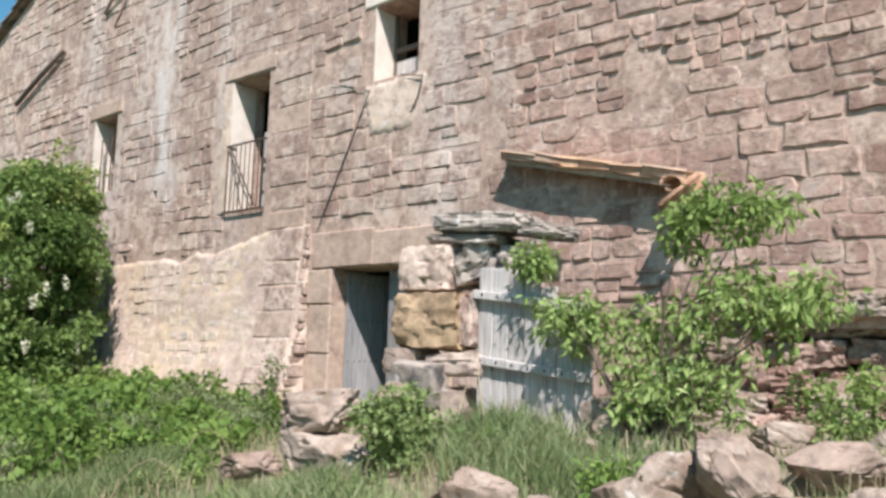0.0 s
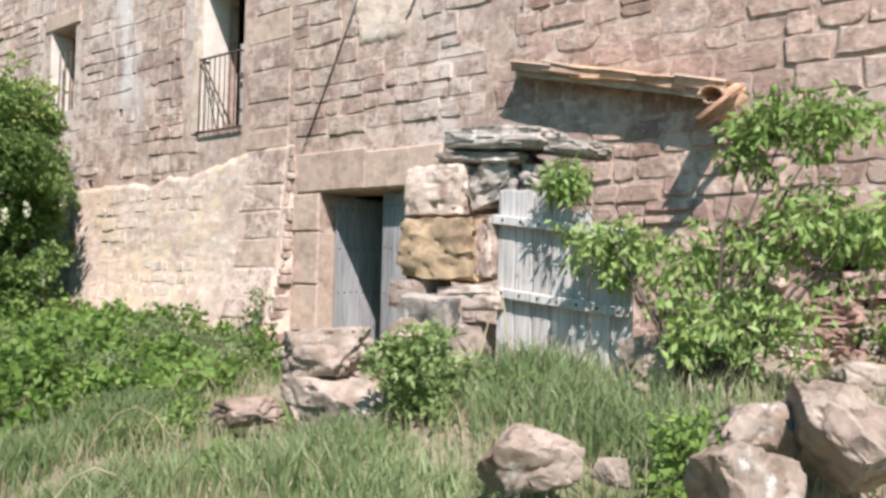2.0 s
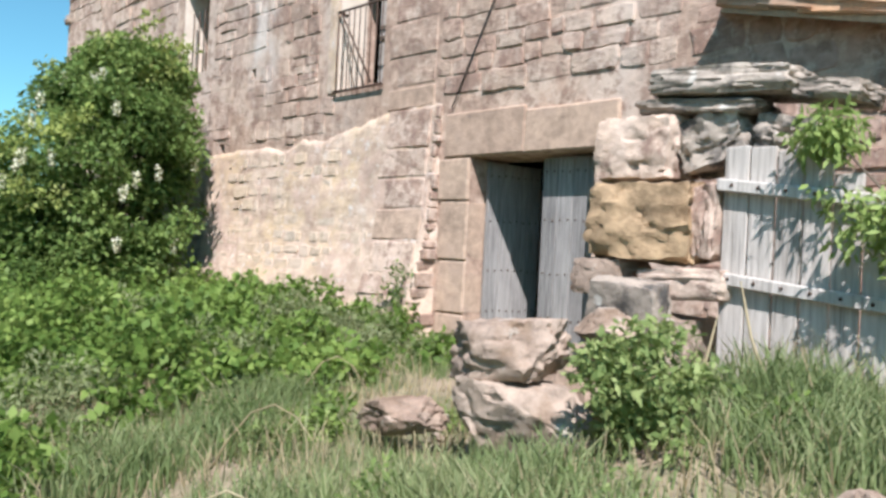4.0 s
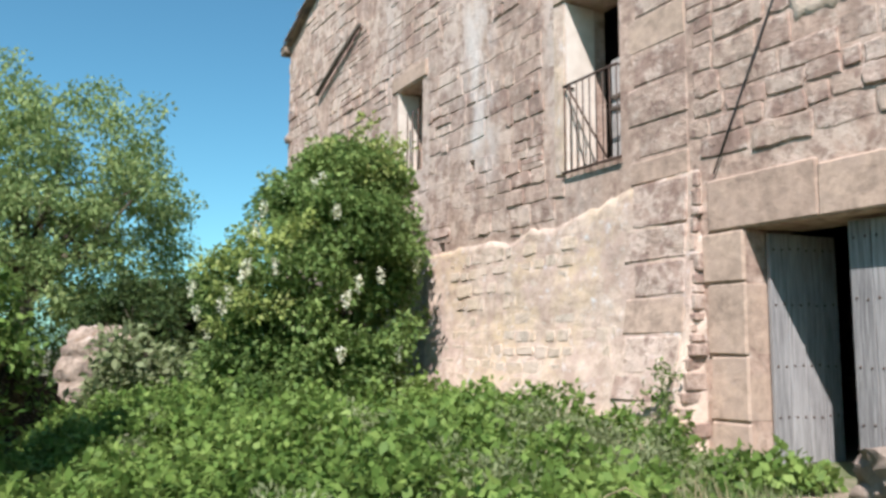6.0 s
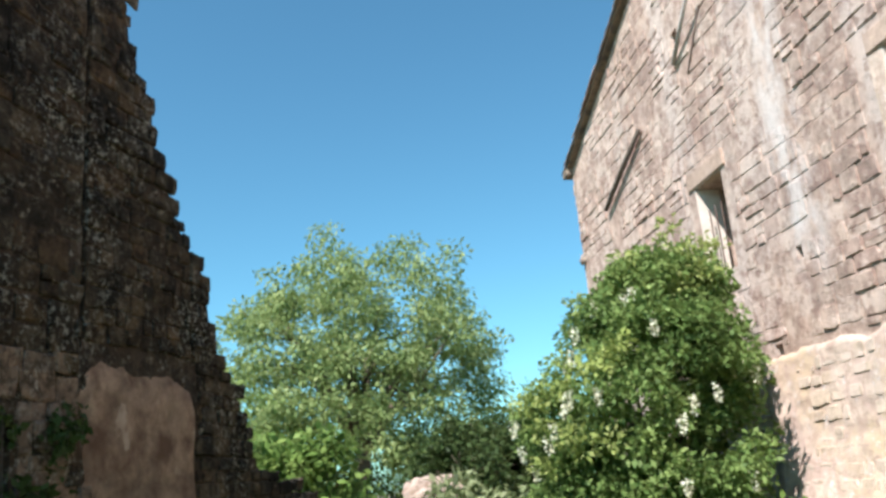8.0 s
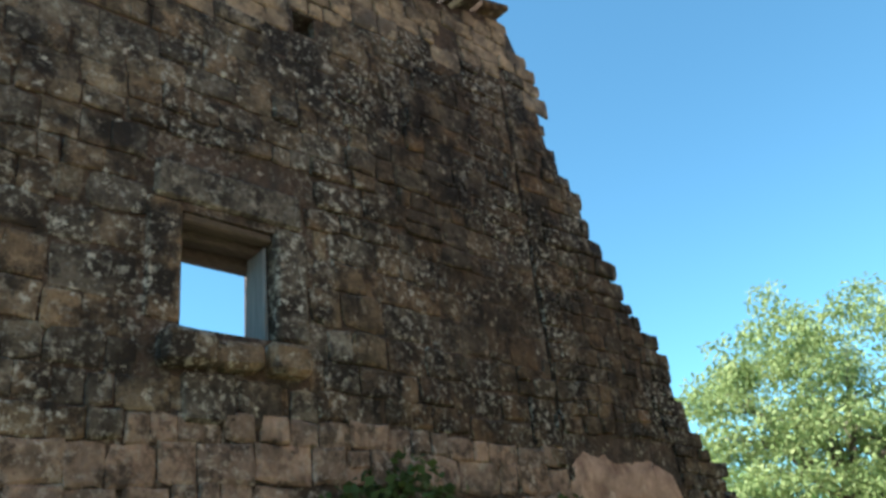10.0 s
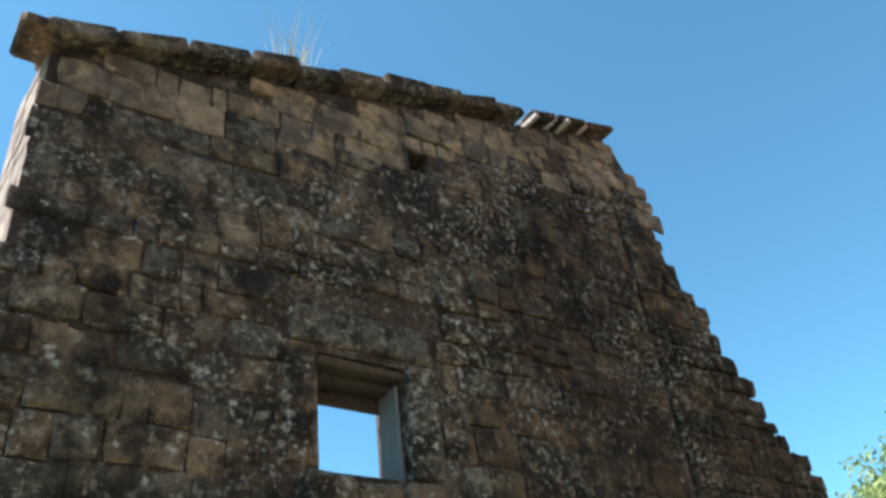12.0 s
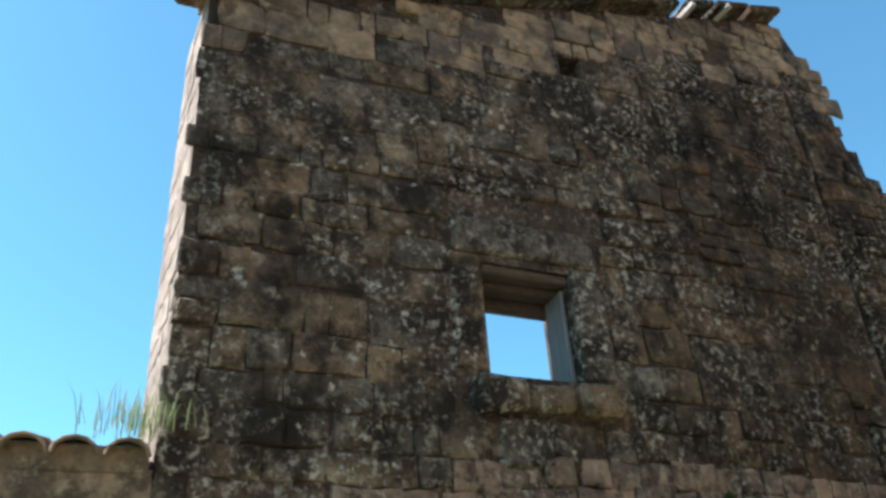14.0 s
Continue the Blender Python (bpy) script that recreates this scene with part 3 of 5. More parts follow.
block("lintel_stone", 11.05, 12.4, 5.885, 6.14, 0.03, M_ASHLAR, wall_front, 0.3)
block("lintel_stone", 15.8, 17.1, 6.02, 6.3, 0.03, M_ASHLAR, wall_front, 0.3)
block("lintel_stone", 7.9, 9.1, 6.29, 6.6, 0.03, M_WHITE, wall_front, 0.3)
# broken pale render under the high window
bm = bmesh.new()
rows = []
for j in range(13):
    b = j / 12
    rows.append([bm.verts.new((FX - (0.022 + 0.012 * noise.noise((i * 0.7, j * 0.7, 9)) if 0 < i < 14 and 0 < j < 12 else -0.02), 7.85 + (i / 14) * 1.3 * (0.62 + 0.38 * b) + 0.28 * (1 - b) + 0.07 * noise.noise((j * 0.9, i // 14, 3)), 4.45 + b * 0.75 + 0.06 * noise.noise((i * 0.8, j // 12, 5)))) for i in range(15)])
for j in range(12):
    for i in range(14):
        bm.faces.new((rows[j][i], rows[j][i + 1], rows[j + 1][i + 1], rows[j + 1][i]))
part("lime_render_patch", bm, M_RENDER, wall_front, "pale broken render below the window", True)
# whitewashed reveals
for y, z0, z1, d in ((12.17, 3.72, 5.86, 0.44), (16.88, 4.51, 6.0, 0.4), (8.9, 5.23, 6.27, 0.4)):
    box_part("reveal_plaster", (FX - 0.004, y - 0.012, z0), (FX + d, y - 0.004, z1), M_WHITE, wall_front, 0.0, "whitewashed window reveal")

# front stones
BANDS = [(7.3, 10.05, 0, 3.24), (10.2, 11.06, 3.2, 6.1), (10.06, 15.62, 0, 3.02), (10.06, 11.6, 2.9, 3.3), (10.95, 12.55, 3.68, 6.15), (15.8, 17.1, 4.45, 6.3), (7.9, 9.1, 5.15, 6.62), (8.05, 8.95, 4.6, 5.2)] + [(a - 0.02, b + 0.02, c - 0.02, d + 0.02) for a, b, c, d in (GAP_SMALL, GAP_LOW, GAP_TOP)]


def front_free(u, z, w, h):
    y = -u
    if z + h / 2 > verge(y) - 0.05 or y > EAVE_Y - 0.05:
        return False
    if noise.noise((y * 0.8, z * 1.0, 31)) > 0.36 or noise.noise((y * 3.1, z * 4.0, 37)) > 0.55:
        return False
    return not any(a - w / 2 < y < b + w / 2 and c - h / 2 < z < d + h / 2 for a, b, c, d in BANDS)


left_stones = lay_courses(random.Random(3), -EAVE_Y, -6.6, 0.2, 13.3, (0.18, 0.31), (1.2, 2.8), front_free, 0.018)
right_stones = lay_courses(random.Random(8), -6.6, 1.0, 0.35, 13.0, (0.15, 0.27), (1.0, 2.6), front_free, 0.024)

def skirt_free(u, z, w, h):
    y = -u
    return 11.12 + w / 2 < y < 15.3 - w / 2 and z < 2.85 - 0.1 * noise.noise((y, 1, 1)) and noise.noise((y * 0.9, z * 1.3, 12)) > -0.22 + 0.4 * ease(1.7, 0.9, z) and noise.noise((y * 3.3, z * 5, 14)) > -0.25


skirt_stones = lay_courses(random.Random(17), -15.4, -11.0, 0.75, 2.9, (0.15, 0.24), (1.0, 2.2), skirt_free, 0.05)

# ---------------------------------------------------------------- doors, shutters, balcony
def plank_leaf(name, width, height, planks, material, parent, thick=0.045):
    """A leaf in its own space: hinge at the origin, along +y, up z, planks as parts."""
    leaf = new(name)
    leaf.parent = parent
    w = width / planks
    for k in range(planks):
        bm = bmesh.new()
        add_box(bm, (0, k * w + 0.003, rng.uniform(0, 0.015)), (thick, (k + 1) * w - 0.003, height - rng.uniform(0, 0.01)), 0.005)
        part("plank", bm, material, leaf)
    return leaf


door = thing("door_1", "weathered double-leaf wooden farm door standing ajar", "door", kind="structure", at=(0, 0, 0))
leaf_a = plank_leaf("door_leaf", 0.80, 2.1, 4, M_DOOR_WOOD, door)
leaf_a.matrix_basis = pose(FX + 0.21, 7.87, 0.58)
leaf_b = plank_leaf("door_leaf", 0.76, 2.1, 4, M_DOOR_WOOD, door)
leaf_b.matrix_basis = pose(FX + 0.23, 9.52, 0.58, 0, 0, 180 + 79)
nv, nf = [], []
for k in range(6):
    w = math.pi * 2 * k / 6
    nv += [(0, 0.013 * math.cos(w), 0.013 * math.sin(w)), (-0.008, 0.008 * math.cos(w), 0.008 * math.sin(w))]
for k in range(6):
    n = (k + 1) % 6
    nf.append((2 * k, 2 * n, 2 * n + 1, 2 * k + 1))
nf.append(tuple(2 * k + 1 for k in range(6)))
NAIL = mesh_of("nail", nv, nf, M_IRON)
for leaf, side, turn in ((leaf_a, 0.0, 0), (leaf_b, 0.045, 180)):
    for z in (0.42, 0.88, 1.44, 1.95):
        for k in range(8):
            part_mesh("nail", NAIL, leaf, m=pose(side, 0.05 + k * (0.10 if side == 0.0 else 0.093), z + rng.uniform(-0.01, 0.01), 0, 0, turn))

balcony_rail = thing("balcony_railing", "rusty wrought-iron balcony railing with thin upright bars", "railing")
bars = 9
for k in range(bars):
    y = 11.2 + 0.95 * k / (bars - 1)
    tube_part("bar", [([(FX - 0.05, y, 3.70), (FX - 0.05, y, 4.78)], [0.009, 0.009])], M_IRON, balcony_rail, sides=6)
for k in range(2):
    y = 11.2 + 0.95 * k
    tube_part("side_bar", [([(FX - 0.05, y, 4.78), (FX + 0.1, y, 4.78)], [0.013, 0.013])], M_IRON, balcony_rail, sides=6)
tube_part("top_rail", [([(FX - 0.05, 11.18, 4.78), (FX - 0.05, 12.17, 4.78)], [0.016, 0.016])], M_IRON, balcony_rail, sides=6)
tube_part("brace", [([(FX - 0.04, 12.1, 4.76), (FX - 0.02, 11.42, 3.76)], [0.014, 0.014])], M_IRON, balcony_rail, sides=6)
tube_part("base_rail", [([(FX - 0.05, 11.15, 3.71), (FX - 0.05, 12.2, 3.71)], [0.018, 0.018])], M_IRON, balcony_rail, sides=6)
balcony_door = thing("door_2", "pale grey half-open wooden balcony door", "door", kind="structure")
leaf = plank_leaf("door_leaf", 0.52, 1.32, 4, M_GREY_WOOD, balcony_door)
leaf.matrix_basis = pose(FX + 0.34, 11.22, 3.73)
# Dark strips laid on the leaf in place of its two dark slots.
for z in (4.42, 4.56):
    box_part("crossbar", (FX + 0.315, 11.26, z), (FX + 0.34, 11.72, z + 0.05), M_BROWN_WOOD, balcony_door, 0.004)
far_window = thing("window_1", "barred window with whitewashed reveal and grey shutter board", "window", kind="structure")
for k in range(4):
    tube_part("bar", [([(FX + 0.1, 16.12 + k * 0.2, 4.5), (FX + 0.1, 16.12 + k * 0.2, 5.62)], [0.013, 0.013])], M_IRON, far_window, sides=6)
box_part("shutter_board", (FX + 0.36, 15.98, 4.5), (FX + 0.39, 16.4, 5.5), M_GREY_WOOD, far_window)
high_window = thing("window_2", "small old wooden window with lower board in a white reveal", "window", kind="structure")
box_part("window_frame", (FX + 0.36, 8.08, 5.22), (FX + 0.42, 8.15, 6.27), M_BROWN_WOOD, high_window)
box_part("window_frame", (FX + 0.36, 8.84, 5.22), (FX + 0.42, 8.9, 6.27), M_BROWN_WOOD, high_window)
box_part("crossbar", (FX + 0.36, 8.15, 5.72), (FX + 0.42, 8.84, 5.79), M_BROWN_WOOD, high_window)
box_part("lower_board", (FX + 0.37, 8.15, 5.22), (FX + 0.40, 8.84, 5.6), M_GREY_WOOD, high_window)

# poles, rods and cables on the front
wood_pole = thing("wooden_pole", "dark weathered wooden pole fixed aslant on the wall", "pole")
tube_part("shaft", [([(FX - 0.08, 18.5, 7.82), (FX - 0.1, 19.6, 7.42), (FX - 0.08, 20.75, 7.03)], [0.045, 0.055, 0.05])], M_BROWN_WOOD, wood_pole)
tube_part("spike", [([(FX - 0.1, 18.6, 7.79), (FX + 0.05, 18.6, 7.79)], [0.02, 0.02])], M_IRON, wood_pole, sides=6)
wood_pole = thing("wooden_pole", "thin pale pole leaning from the gap under the roof", "pole")
tube_part("shaft", [([(FX - 0.2, 15.5, 8.95), (FX - 0.06, 16.75, 8.2)], [0.03, 0.04])], M_GREY_WOOD, wood_pole)
tube_part("wire", [([(FX - 0.05, 15.6, 8.6), (FX - 0.03, 16.35, 7.85)], [0.012, 0.012])], M_IRON, wood_pole, sides=6)
cable = thing("cable", "dark slack cable hanging against the stone wall", "cable")
tube_part("strand", [([(FX - 0.03, 8.94, 5.1), (FX - 0.028, 9.2, 4.58), (FX - 0.03, 9.55, 3.9), (FX - 0.04, 9.86, 3.28)], [0.011, 0.011, 0.011, 0.009])], M_CABLE, cable, sides=6)
tube_part("strand", [([(FX - 0.03, 8.94, 5.1), (FX - 0.03, 9.75, 5.36)], [0.005, 0.005])], M_CABLE, cable, sides=6)
cable = thing("cable", "short dark cable end below the window", "cable")
tube_part("strand", [([(FX - 0.04, 8.35, 5.2), (FX - 0.05, 7.95, 5.1), (FX - 0.05, 8.02, 4.85), (FX - 0.04, 8.15, 4.65)], [0.01, 0.01, 0.01, 0.008])], M_CABLE, cable, sides=6)
spout = thing("water_spout", "dark clay spout stub at the wall corner", "spout")
tube_part("pipe", [([(FX - 0.12, 22.75, 6.45), (FX + 0.1, 22.7, 6.52)], [0.07, 0.07])], M_TILE_OLD, spout)
spout = thing("eave_corbel", "small dark stone corbel under the eave end", "corbel")
box_part("stone", (FX - 0.16, EAVE_Y - 0.05, EAVE_Z - 0.1), (FX + 0.3, EAVE_Y + 0.3, EAVE_Z + 0.1), M_TILE_OLD, spout, 0.03)

# tiled canopy remnant
canopy = thing("tiled_canopy", "broken clay-tile canopy jutting from the stone wall", "canopy")
bm = bmesh.new()
low = [(FX + 0.02, 6.62, 3.80), (FX - 0.20, 6.5, 3.73), (FX - 0.23, 4.40, 3.22), (FX + 0.02, 4.22, 3.33)]
vs = [bm.verts.new(p) for p in low] + [bm.verts.new((p[0], p[1], p[2] + 0.07)) for p in low]
bm.faces.new(vs[:4]), bm.faces.new(vs[4:])
for k in range(4):
    bm.faces.new((vs[k], vs[(k + 1) % 4], vs[4 + (k + 1) % 4], vs[4 + k]))
part("board", bm, M_TILE, canopy)
for k in range(6):
    a0, a1 = k / 6, (k + 1.25) / 6
    bm = bmesh.new()
    add_box(bm, (-0.03, 0, 0), (0.22, -2.1 * (a1 - a0) * 0.98, 0.075), 0.02, 0.016, rng)
    bmesh.ops.rotate(bm, verts=bm.verts, cent=(0, 0, 0), matrix=Euler((radians(13.5 + rng.uniform(-2, 2)), radians(rng.uniform(-10, -4)), radians(-1.0))).to_matrix())
    bmesh.ops.translate(bm, verts=bm.verts, vec=(FX - 0.20 - 0.02 * a0, 6.52 - 2.08 * a0, 3.80 - 0.50 * a0 + 0.012 * (k % 2)))
    part("flat_tile", bm, M_TILE, canopy)
part_mesh("roof_tile", TILE, canopy, m=pose(FX - 0.48, 4.34, 3.22, 15, 150, -75))
part_mesh("roof_tile", TILE, canopy, m=pose(FX - 0.40, 4.1, 3.22, -38, 20, 10))
part_mesh("roof_tile", TILE, canopy, m=pose(FX - 0.52, 4.36, 3.2, 8, 10, -80))

# ---------------------------------------------------------------- rocks
def rock_mesh(name, seed, size, material, cuts=15, rough=0.045, layer=0.0, detail=4):
    r = random.Random(seed)
    bm = bmesh.new()
    bmesh.ops.create_icosphere(bm, subdivisions=detail, radius=1.0)
    planes = [(Vector((r.gauss(0, 1), r.gauss(0, 1), r.gauss(0, 1))).normalized(), r.uniform(0.46, 0.74)) for _ in range(cuts)] + [(Vector((0, 0, -1)), 0.55), (Vector((0, 0, 1)), 0.62)]
    off = Vector((seed * 3.7, seed * 1.3, 0))
    for v in bm.verts:
        p = v.co.copy()
        for n, d in planes:
            k = p.dot(n) - d
            if k > 0:
                p -= n * k * 0.96
        p += p.normalized() * (rough * noise.noise(p * 1.6 + off) + rough * 0.6 * noise.noise(p * 4.2 + off) + rough * 0.8 * noise.noise(p * 8.5 + off) + rough * 0.45 * noise.noise(p * 18 + off) - rough * 1.5 * max(0.0, 0.16 - abs(noise.noise(p * 2.1 - off))) / 0.16)
        if layer:
            p += Vector((p.x, p.y, 0)) * layer * (noise.noise((seed, p.x * 0.8, p.z * 7)) + 0.7 * noise.noise((seed + 5, p.y * 1.2, p.z * 15)))
        v.co = Vector((p.x * size[0], p.y * size[1], p.z * size[2]))
    bmesh.ops.recalc_face_normals(bm, faces=bm.faces)
    me = bpy.data.meshes.new(name)
    bm.to_mesh(me)
    bm.free()
    me.materials.append(material)
    me.shade_smooth()
    me.set_sharp_from_angle(angle=radians(32))
    return me


def rock(at, size, seed, material=M_ROCK, turn=0.0, tilt=0.0, lean=0.0, label="fallen pale sandstone block lying in the grass", layer=0.012, name="boulder", detail=5):
    ob = new(name, rock_mesh(name, seed, size, material, layer=layer, detail=detail))
    ob.matrix_basis = pose(*at, tilt, lean, turn)
    return tagged(ob, label, "rock")


# boulders before the door
rock((3.02, 5.97, 1.12), (0.34, 0.58, 0.26), 1, turn=8, tilt=-5, label="big layered sandstone boulder lying on another")
rock((2.97, 5.93, 0.78), (0.34, 0.54, 0.34), 2, turn=-6, tilt=4, label="big cracked sandstone boulder half in the grass")
rock((2.95, 6.76, 0.64), (0.28, 0.46, 0.17), 3, turn=12, tilt=-8, label="flat pale stone slab leaning on a boulder")
rock((3.55, 5.70, 1.22), (0.24, 0.28, 0.22), 4, label="rounded sandstone block beside the stone pile")
rock((3.7, 5.95, 0.85), (0.4, 0.5, 0.42), 6, label="sandstone block at the foot of the stone pile")
rock((3.85, 5.0, 0.9), (0.3, 0.45, 0.22), 7, label="sandstone block before the plank gate")
# ground rocks where the walk begins
rock((2.25, 3.86, 0.84), (0.22, 0.29, 0.27), 8, turn=30, tilt=18, lean=-16, label="pointed pale sandstone rock in the grass")
rock((2.35, 3.48, 0.84), (0.10, 0.12, 0.10), 9, label="small pale stone in the grass")
rock((3.0, 3.16, 0.90), (0.30, 0.28, 0.28), 10, turn=20, tilt=-10, lean=8, label="big sandstone rock in the grass")
rock((2.95, 2.72, 1.0), (0.30, 0.46, 0.38), 12, turn=-30, lean=-26, label="tilted pale sandstone slab among rocks")
rock((2.3, 2.88, 0.82), (0.27, 0.34, 0.32), 13, turn=60, tilt=16, label="angular sandstone rock in the grass")
rock((3.75, 2.45, 1.02), (0.30, 0.42, 0.24), 14, turn=15, label="long flat sandstone rock by the broken wall")
rock((3.5, 1.95, 0.98), (0.34, 0.32, 0.27), 15, turn=75, label="flat sandstone rock by the broken wall")
rock((4.35, 2.95, 1.08), (0.24, 0.34, 0.22), 19, turn=40, tilt=6, label="greyish sandstone block below the broken wall")
rock((4.45, 2.25, 1.12), (0.26, 0.36, 0.24), 22, turn=-20, label="sandstone block fallen from the broken wall")
rock((3.15, 2.1, 0.88), (0.22, 0.24, 0.22), 23, turn=10, tilt=-14, label="split sandstone rock among the grass")
rock((1.3, 5.2, 0.25), (0.2, 0.2, 0.12), 16, label="small flat stone in the grass")
rock((4.2, 3.95, 1.12), (0.25, 0.3, 0.2), 17, label="sandstone block beneath the young tree")
rock((4.35, 4.2, 1.15), (0.22, 0.3, 0.26), 18, label="ochre sandstone block beside the plank gate")


def hewn(at, size, seed, material, turn=0.0, tilt=0.0, lean=0.0, label="", name="stone_block", rough=0.04):
    """A squared stone, worn and chipped."""
    r = random.Random(seed)
    bm = bmesh.new()
    bmesh.ops.create_cube(bm, size=2.0)
    bmesh.ops.subdivide_edges(bm, edges=bm.edges[:], cuts=13, use_grid_fill=True)
    for v in bm.verts:
        p = v.co
        cheb = max(abs(p.x), abs(p.y), abs(p.z))
        soft = p * (1 - 0.16 * max(0.0, p.length - 1.12))
        q = soft + Vector((noise.noise(p * 0.9 + Vector((seed, 0, 0))), noise.noise(p * 0.9 + Vector((0, seed, 0))), noise.noise(p * 0.9 + Vector((0, 0, seed))))) * rough * 2.2
        q += p.normalized() * rough * (1.3 * noise.noise(p * 2.6 + Vector((seed, seed, 0))) + 0.9 * noise.noise(p * 6.0 + Vector((0, seed, 0))) + 0.6 * noise.noise(p * 13.0 + Vector((0, seed, 0))) - 1.8 * max(0.0, 0.12 - abs(noise.noise(p * 1.7 - Vector((seed, 0, 0))))) / 0.12)
        v.co = Vector((q.x * size[0] / 2, q.y * size[1] / 2, q.z * size[2] / 2))
    ob = part(name, bm, material, None, label, True)
    ob.data.set_sharp_from_angle(angle=radians(42))
    ob.matrix_basis = pose(*at, tilt, lean, turn)
    return tagged(ob, label, "stone")


# ruined pillar of the old pen
hewn((4.45, 6.03, 1.05), (0.55, 0.75, 0.5), 20, M_ROCK, label="pale sandstone foot block of the ruined pillar")
hewn((4.15, 6.02, 1.33), (0.22, 0.52, 0.38), 21, M_ROCK_GREY, tilt=4, lean=-10, label="greyish flat stone leaning on the ruined pillar")
hewn((4.5, 5.75, 1.50), (0.5, 0.62, 0.2), 22, M_STONE, tilt=-3, label="flat reddish sandstone in the ruined pillar")
hewn((4.42, 6.35, 1.52), (0.4, 0.4, 0.25), 23, M_ROCK, label="rough sandstone in the ruined pillar")
hewn((4.45, 6.06, 1.90), (0.5, 0.78, 0.52), 24, M_ROCK_OCHRE, turn=4, label="eroded ochre sandstone block of the ruined pillar", rough=0.07)
hewn((4.5, 5.62, 1.90), (0.4, 0.18, 0.46), 25, M_STONE, label="narrow reddish stone in the ruined pillar", rough=0.06)
hewn((4.52, 6.17, 2.38), (0.45, 0.60, 0.42), 26, M_STONE, label="squared pinkish sandstone block on the pillar", rough=0.06)
hewn((4.62, 5.68, 2.42), (0.45, 0.46, 0.34), 27, M_ROCK_GREY, tilt=-18, label="dark lichened stone wedged under the slab", rough=0.09)
hewn((4.66, 5.20, 2.40), (0.45, 0.42, 0.26), 28, M_ROCK_GREY, tilt=8, label="dark lichened stone under the slab", rough=0.09)
hewn((4.6, 5.78, 2.63), (0.45, 0.85, 0.09), 29, M_ROCK_GREY, tilt=4, label="thin grey lichened slab on the pillar", rough=0.05)
hewn((4.58, 5.62, 2.77), (0.5, 0.95, 0.18), 30, M_ROCK_GREY, tilt=4, label="grey lichened stone slab topping the pillar", rough=0.05)
hewn((4.62, 4.98, 2.66), (0.42, 0.42, 0.13), 31, M_ROCK_GREY, tilt=7, label="grey lichened stone slab end on the pillar", rough=0.06)

gate = thing("plank_gate", "weathered grey plank gate with two nailed ledgers", "gate")
for k in range(7):
    y = 5.52 - k * 0.163
    top = 2.36 - 0.02 * k - (0.10 * max(0, k - 3)) + rng.uniform(-0.02, 0.02)
    bm = bmesh.new()
    add_box(bm, (4.36, y - 0.152, 0.75 - 0.01 * k), (4.39, y, top), 0.005, 0.004, rng)
    part("plank", bm, M_GREY_WOOD, gate)
for (za, zb) in ((2.12, 1.98), (1.56, 1.44)):
    bm = bmesh.new()
    add_box(bm, (4.30, 4.40, -0.04), (4.358, 5.54, 0.035), 0.008)
    for v in bm.verts:
        v.co.z += zb + (za - zb) * (v.co.y - 4.40) / 1.14
    ledger = part("ledger", bm, M_GREY_WOOD, gate)
    for k in range(7):
        y = 5.44 - 0.163 * k
        part_mesh("nail", NAIL, ledger, m=pose(4.30, y, zb + (za - zb) * (y - 4.40) / 1.14))
bm = bmesh.new()
add_box(bm, (4.40, 5.4, 0.7), (4.47, 5.52, 2.2), 0.01)
part("post", bm, M_GREY_WOOD, gate)

# low broken wall with fallen rubble right of the gate
WALLY = random.Random(44)
low_wall = thing("rubble_wall", "collapsed dry-stone wall of pinkish sandstone rubble", "wall")
RUBBLE = []
for k in range(8):
    ob = hewn((0, 0, 0), (1, 1, 1), 60 + k, M_RUBBLE if k % 3 else M_ROCK, rough=0.11)
    RUBBLE.append(ob.data)
    bpy.data.objects.remove(ob)
z = 0.55
while z < 2.15:
    h = WALLY.uniform(0.16, 0.27)
    y = 1.7 + WALLY.uniform(0, 0.2)
    while y < 4.4:
        w = h * WALLY.uniform(1.2, 2.3)
        hollow = 1.4 < z + h / 2 < 1.98 and 2.1 < y + w / 2 < 4.1
        if not hollow or WALLY.random() < 0.82:
            out = 0.5 * max(0.0, (1.45 - z) / 0.9) + (WALLY.uniform(-0.05, 0.12) if not hollow else WALLY.uniform(-0.3, 0.02))
            ob = part_mesh("stone", RUBBLE[WALLY.randrange(8)], low_wall)
            ob.matrix_basis = pose(FX - out + 0.08, y + w / 2, z + h / 2, WALLY.uniform(-9, 9), WALLY.uniform(-6, 6), WALLY.uniform(-10, 10)) @ Matrix.Diagonal((0.4, w * 0.97, h * 0.97, 1))
        y += w
    z += h
BANDS.append((1.6, 4.45, 0.0, 2.05))

# ---------------------------------------------------------------- ruin
RUIN_U, RUIN_N = Vector((0.39732, 0.91768, 0)), Vector((0.91768, -0.39732, 0))
RUIN = Matrix(((RUIN_N.x, RUIN_U.x, 0, -3.788), (RUIN_N.y, RUIN_U.y, 0, 6.748), (0, 0, 1, 0), (0, 0, 0, 1)))
EDGE_U = (0.24, 5.40, 5.57, 5.74, 5.84, 6.00, 6.28, 6.51, 6.75, 7.09, 7.16, 7.36, 7.70, 8.1, 9.4, 11.4, 13.5)
EDGE_Z = (5.93, 7.36, 7.10, 6.76, 5.90, 5.55, 5.00, 4.68, 4.24, 4.10, 3.60, 3.24, 2.92, 2.16, 1.79, 1.38, 0.6)


def ruin_top(u):
    return float(np.interp(u, EDGE_U, EDGE_Z))


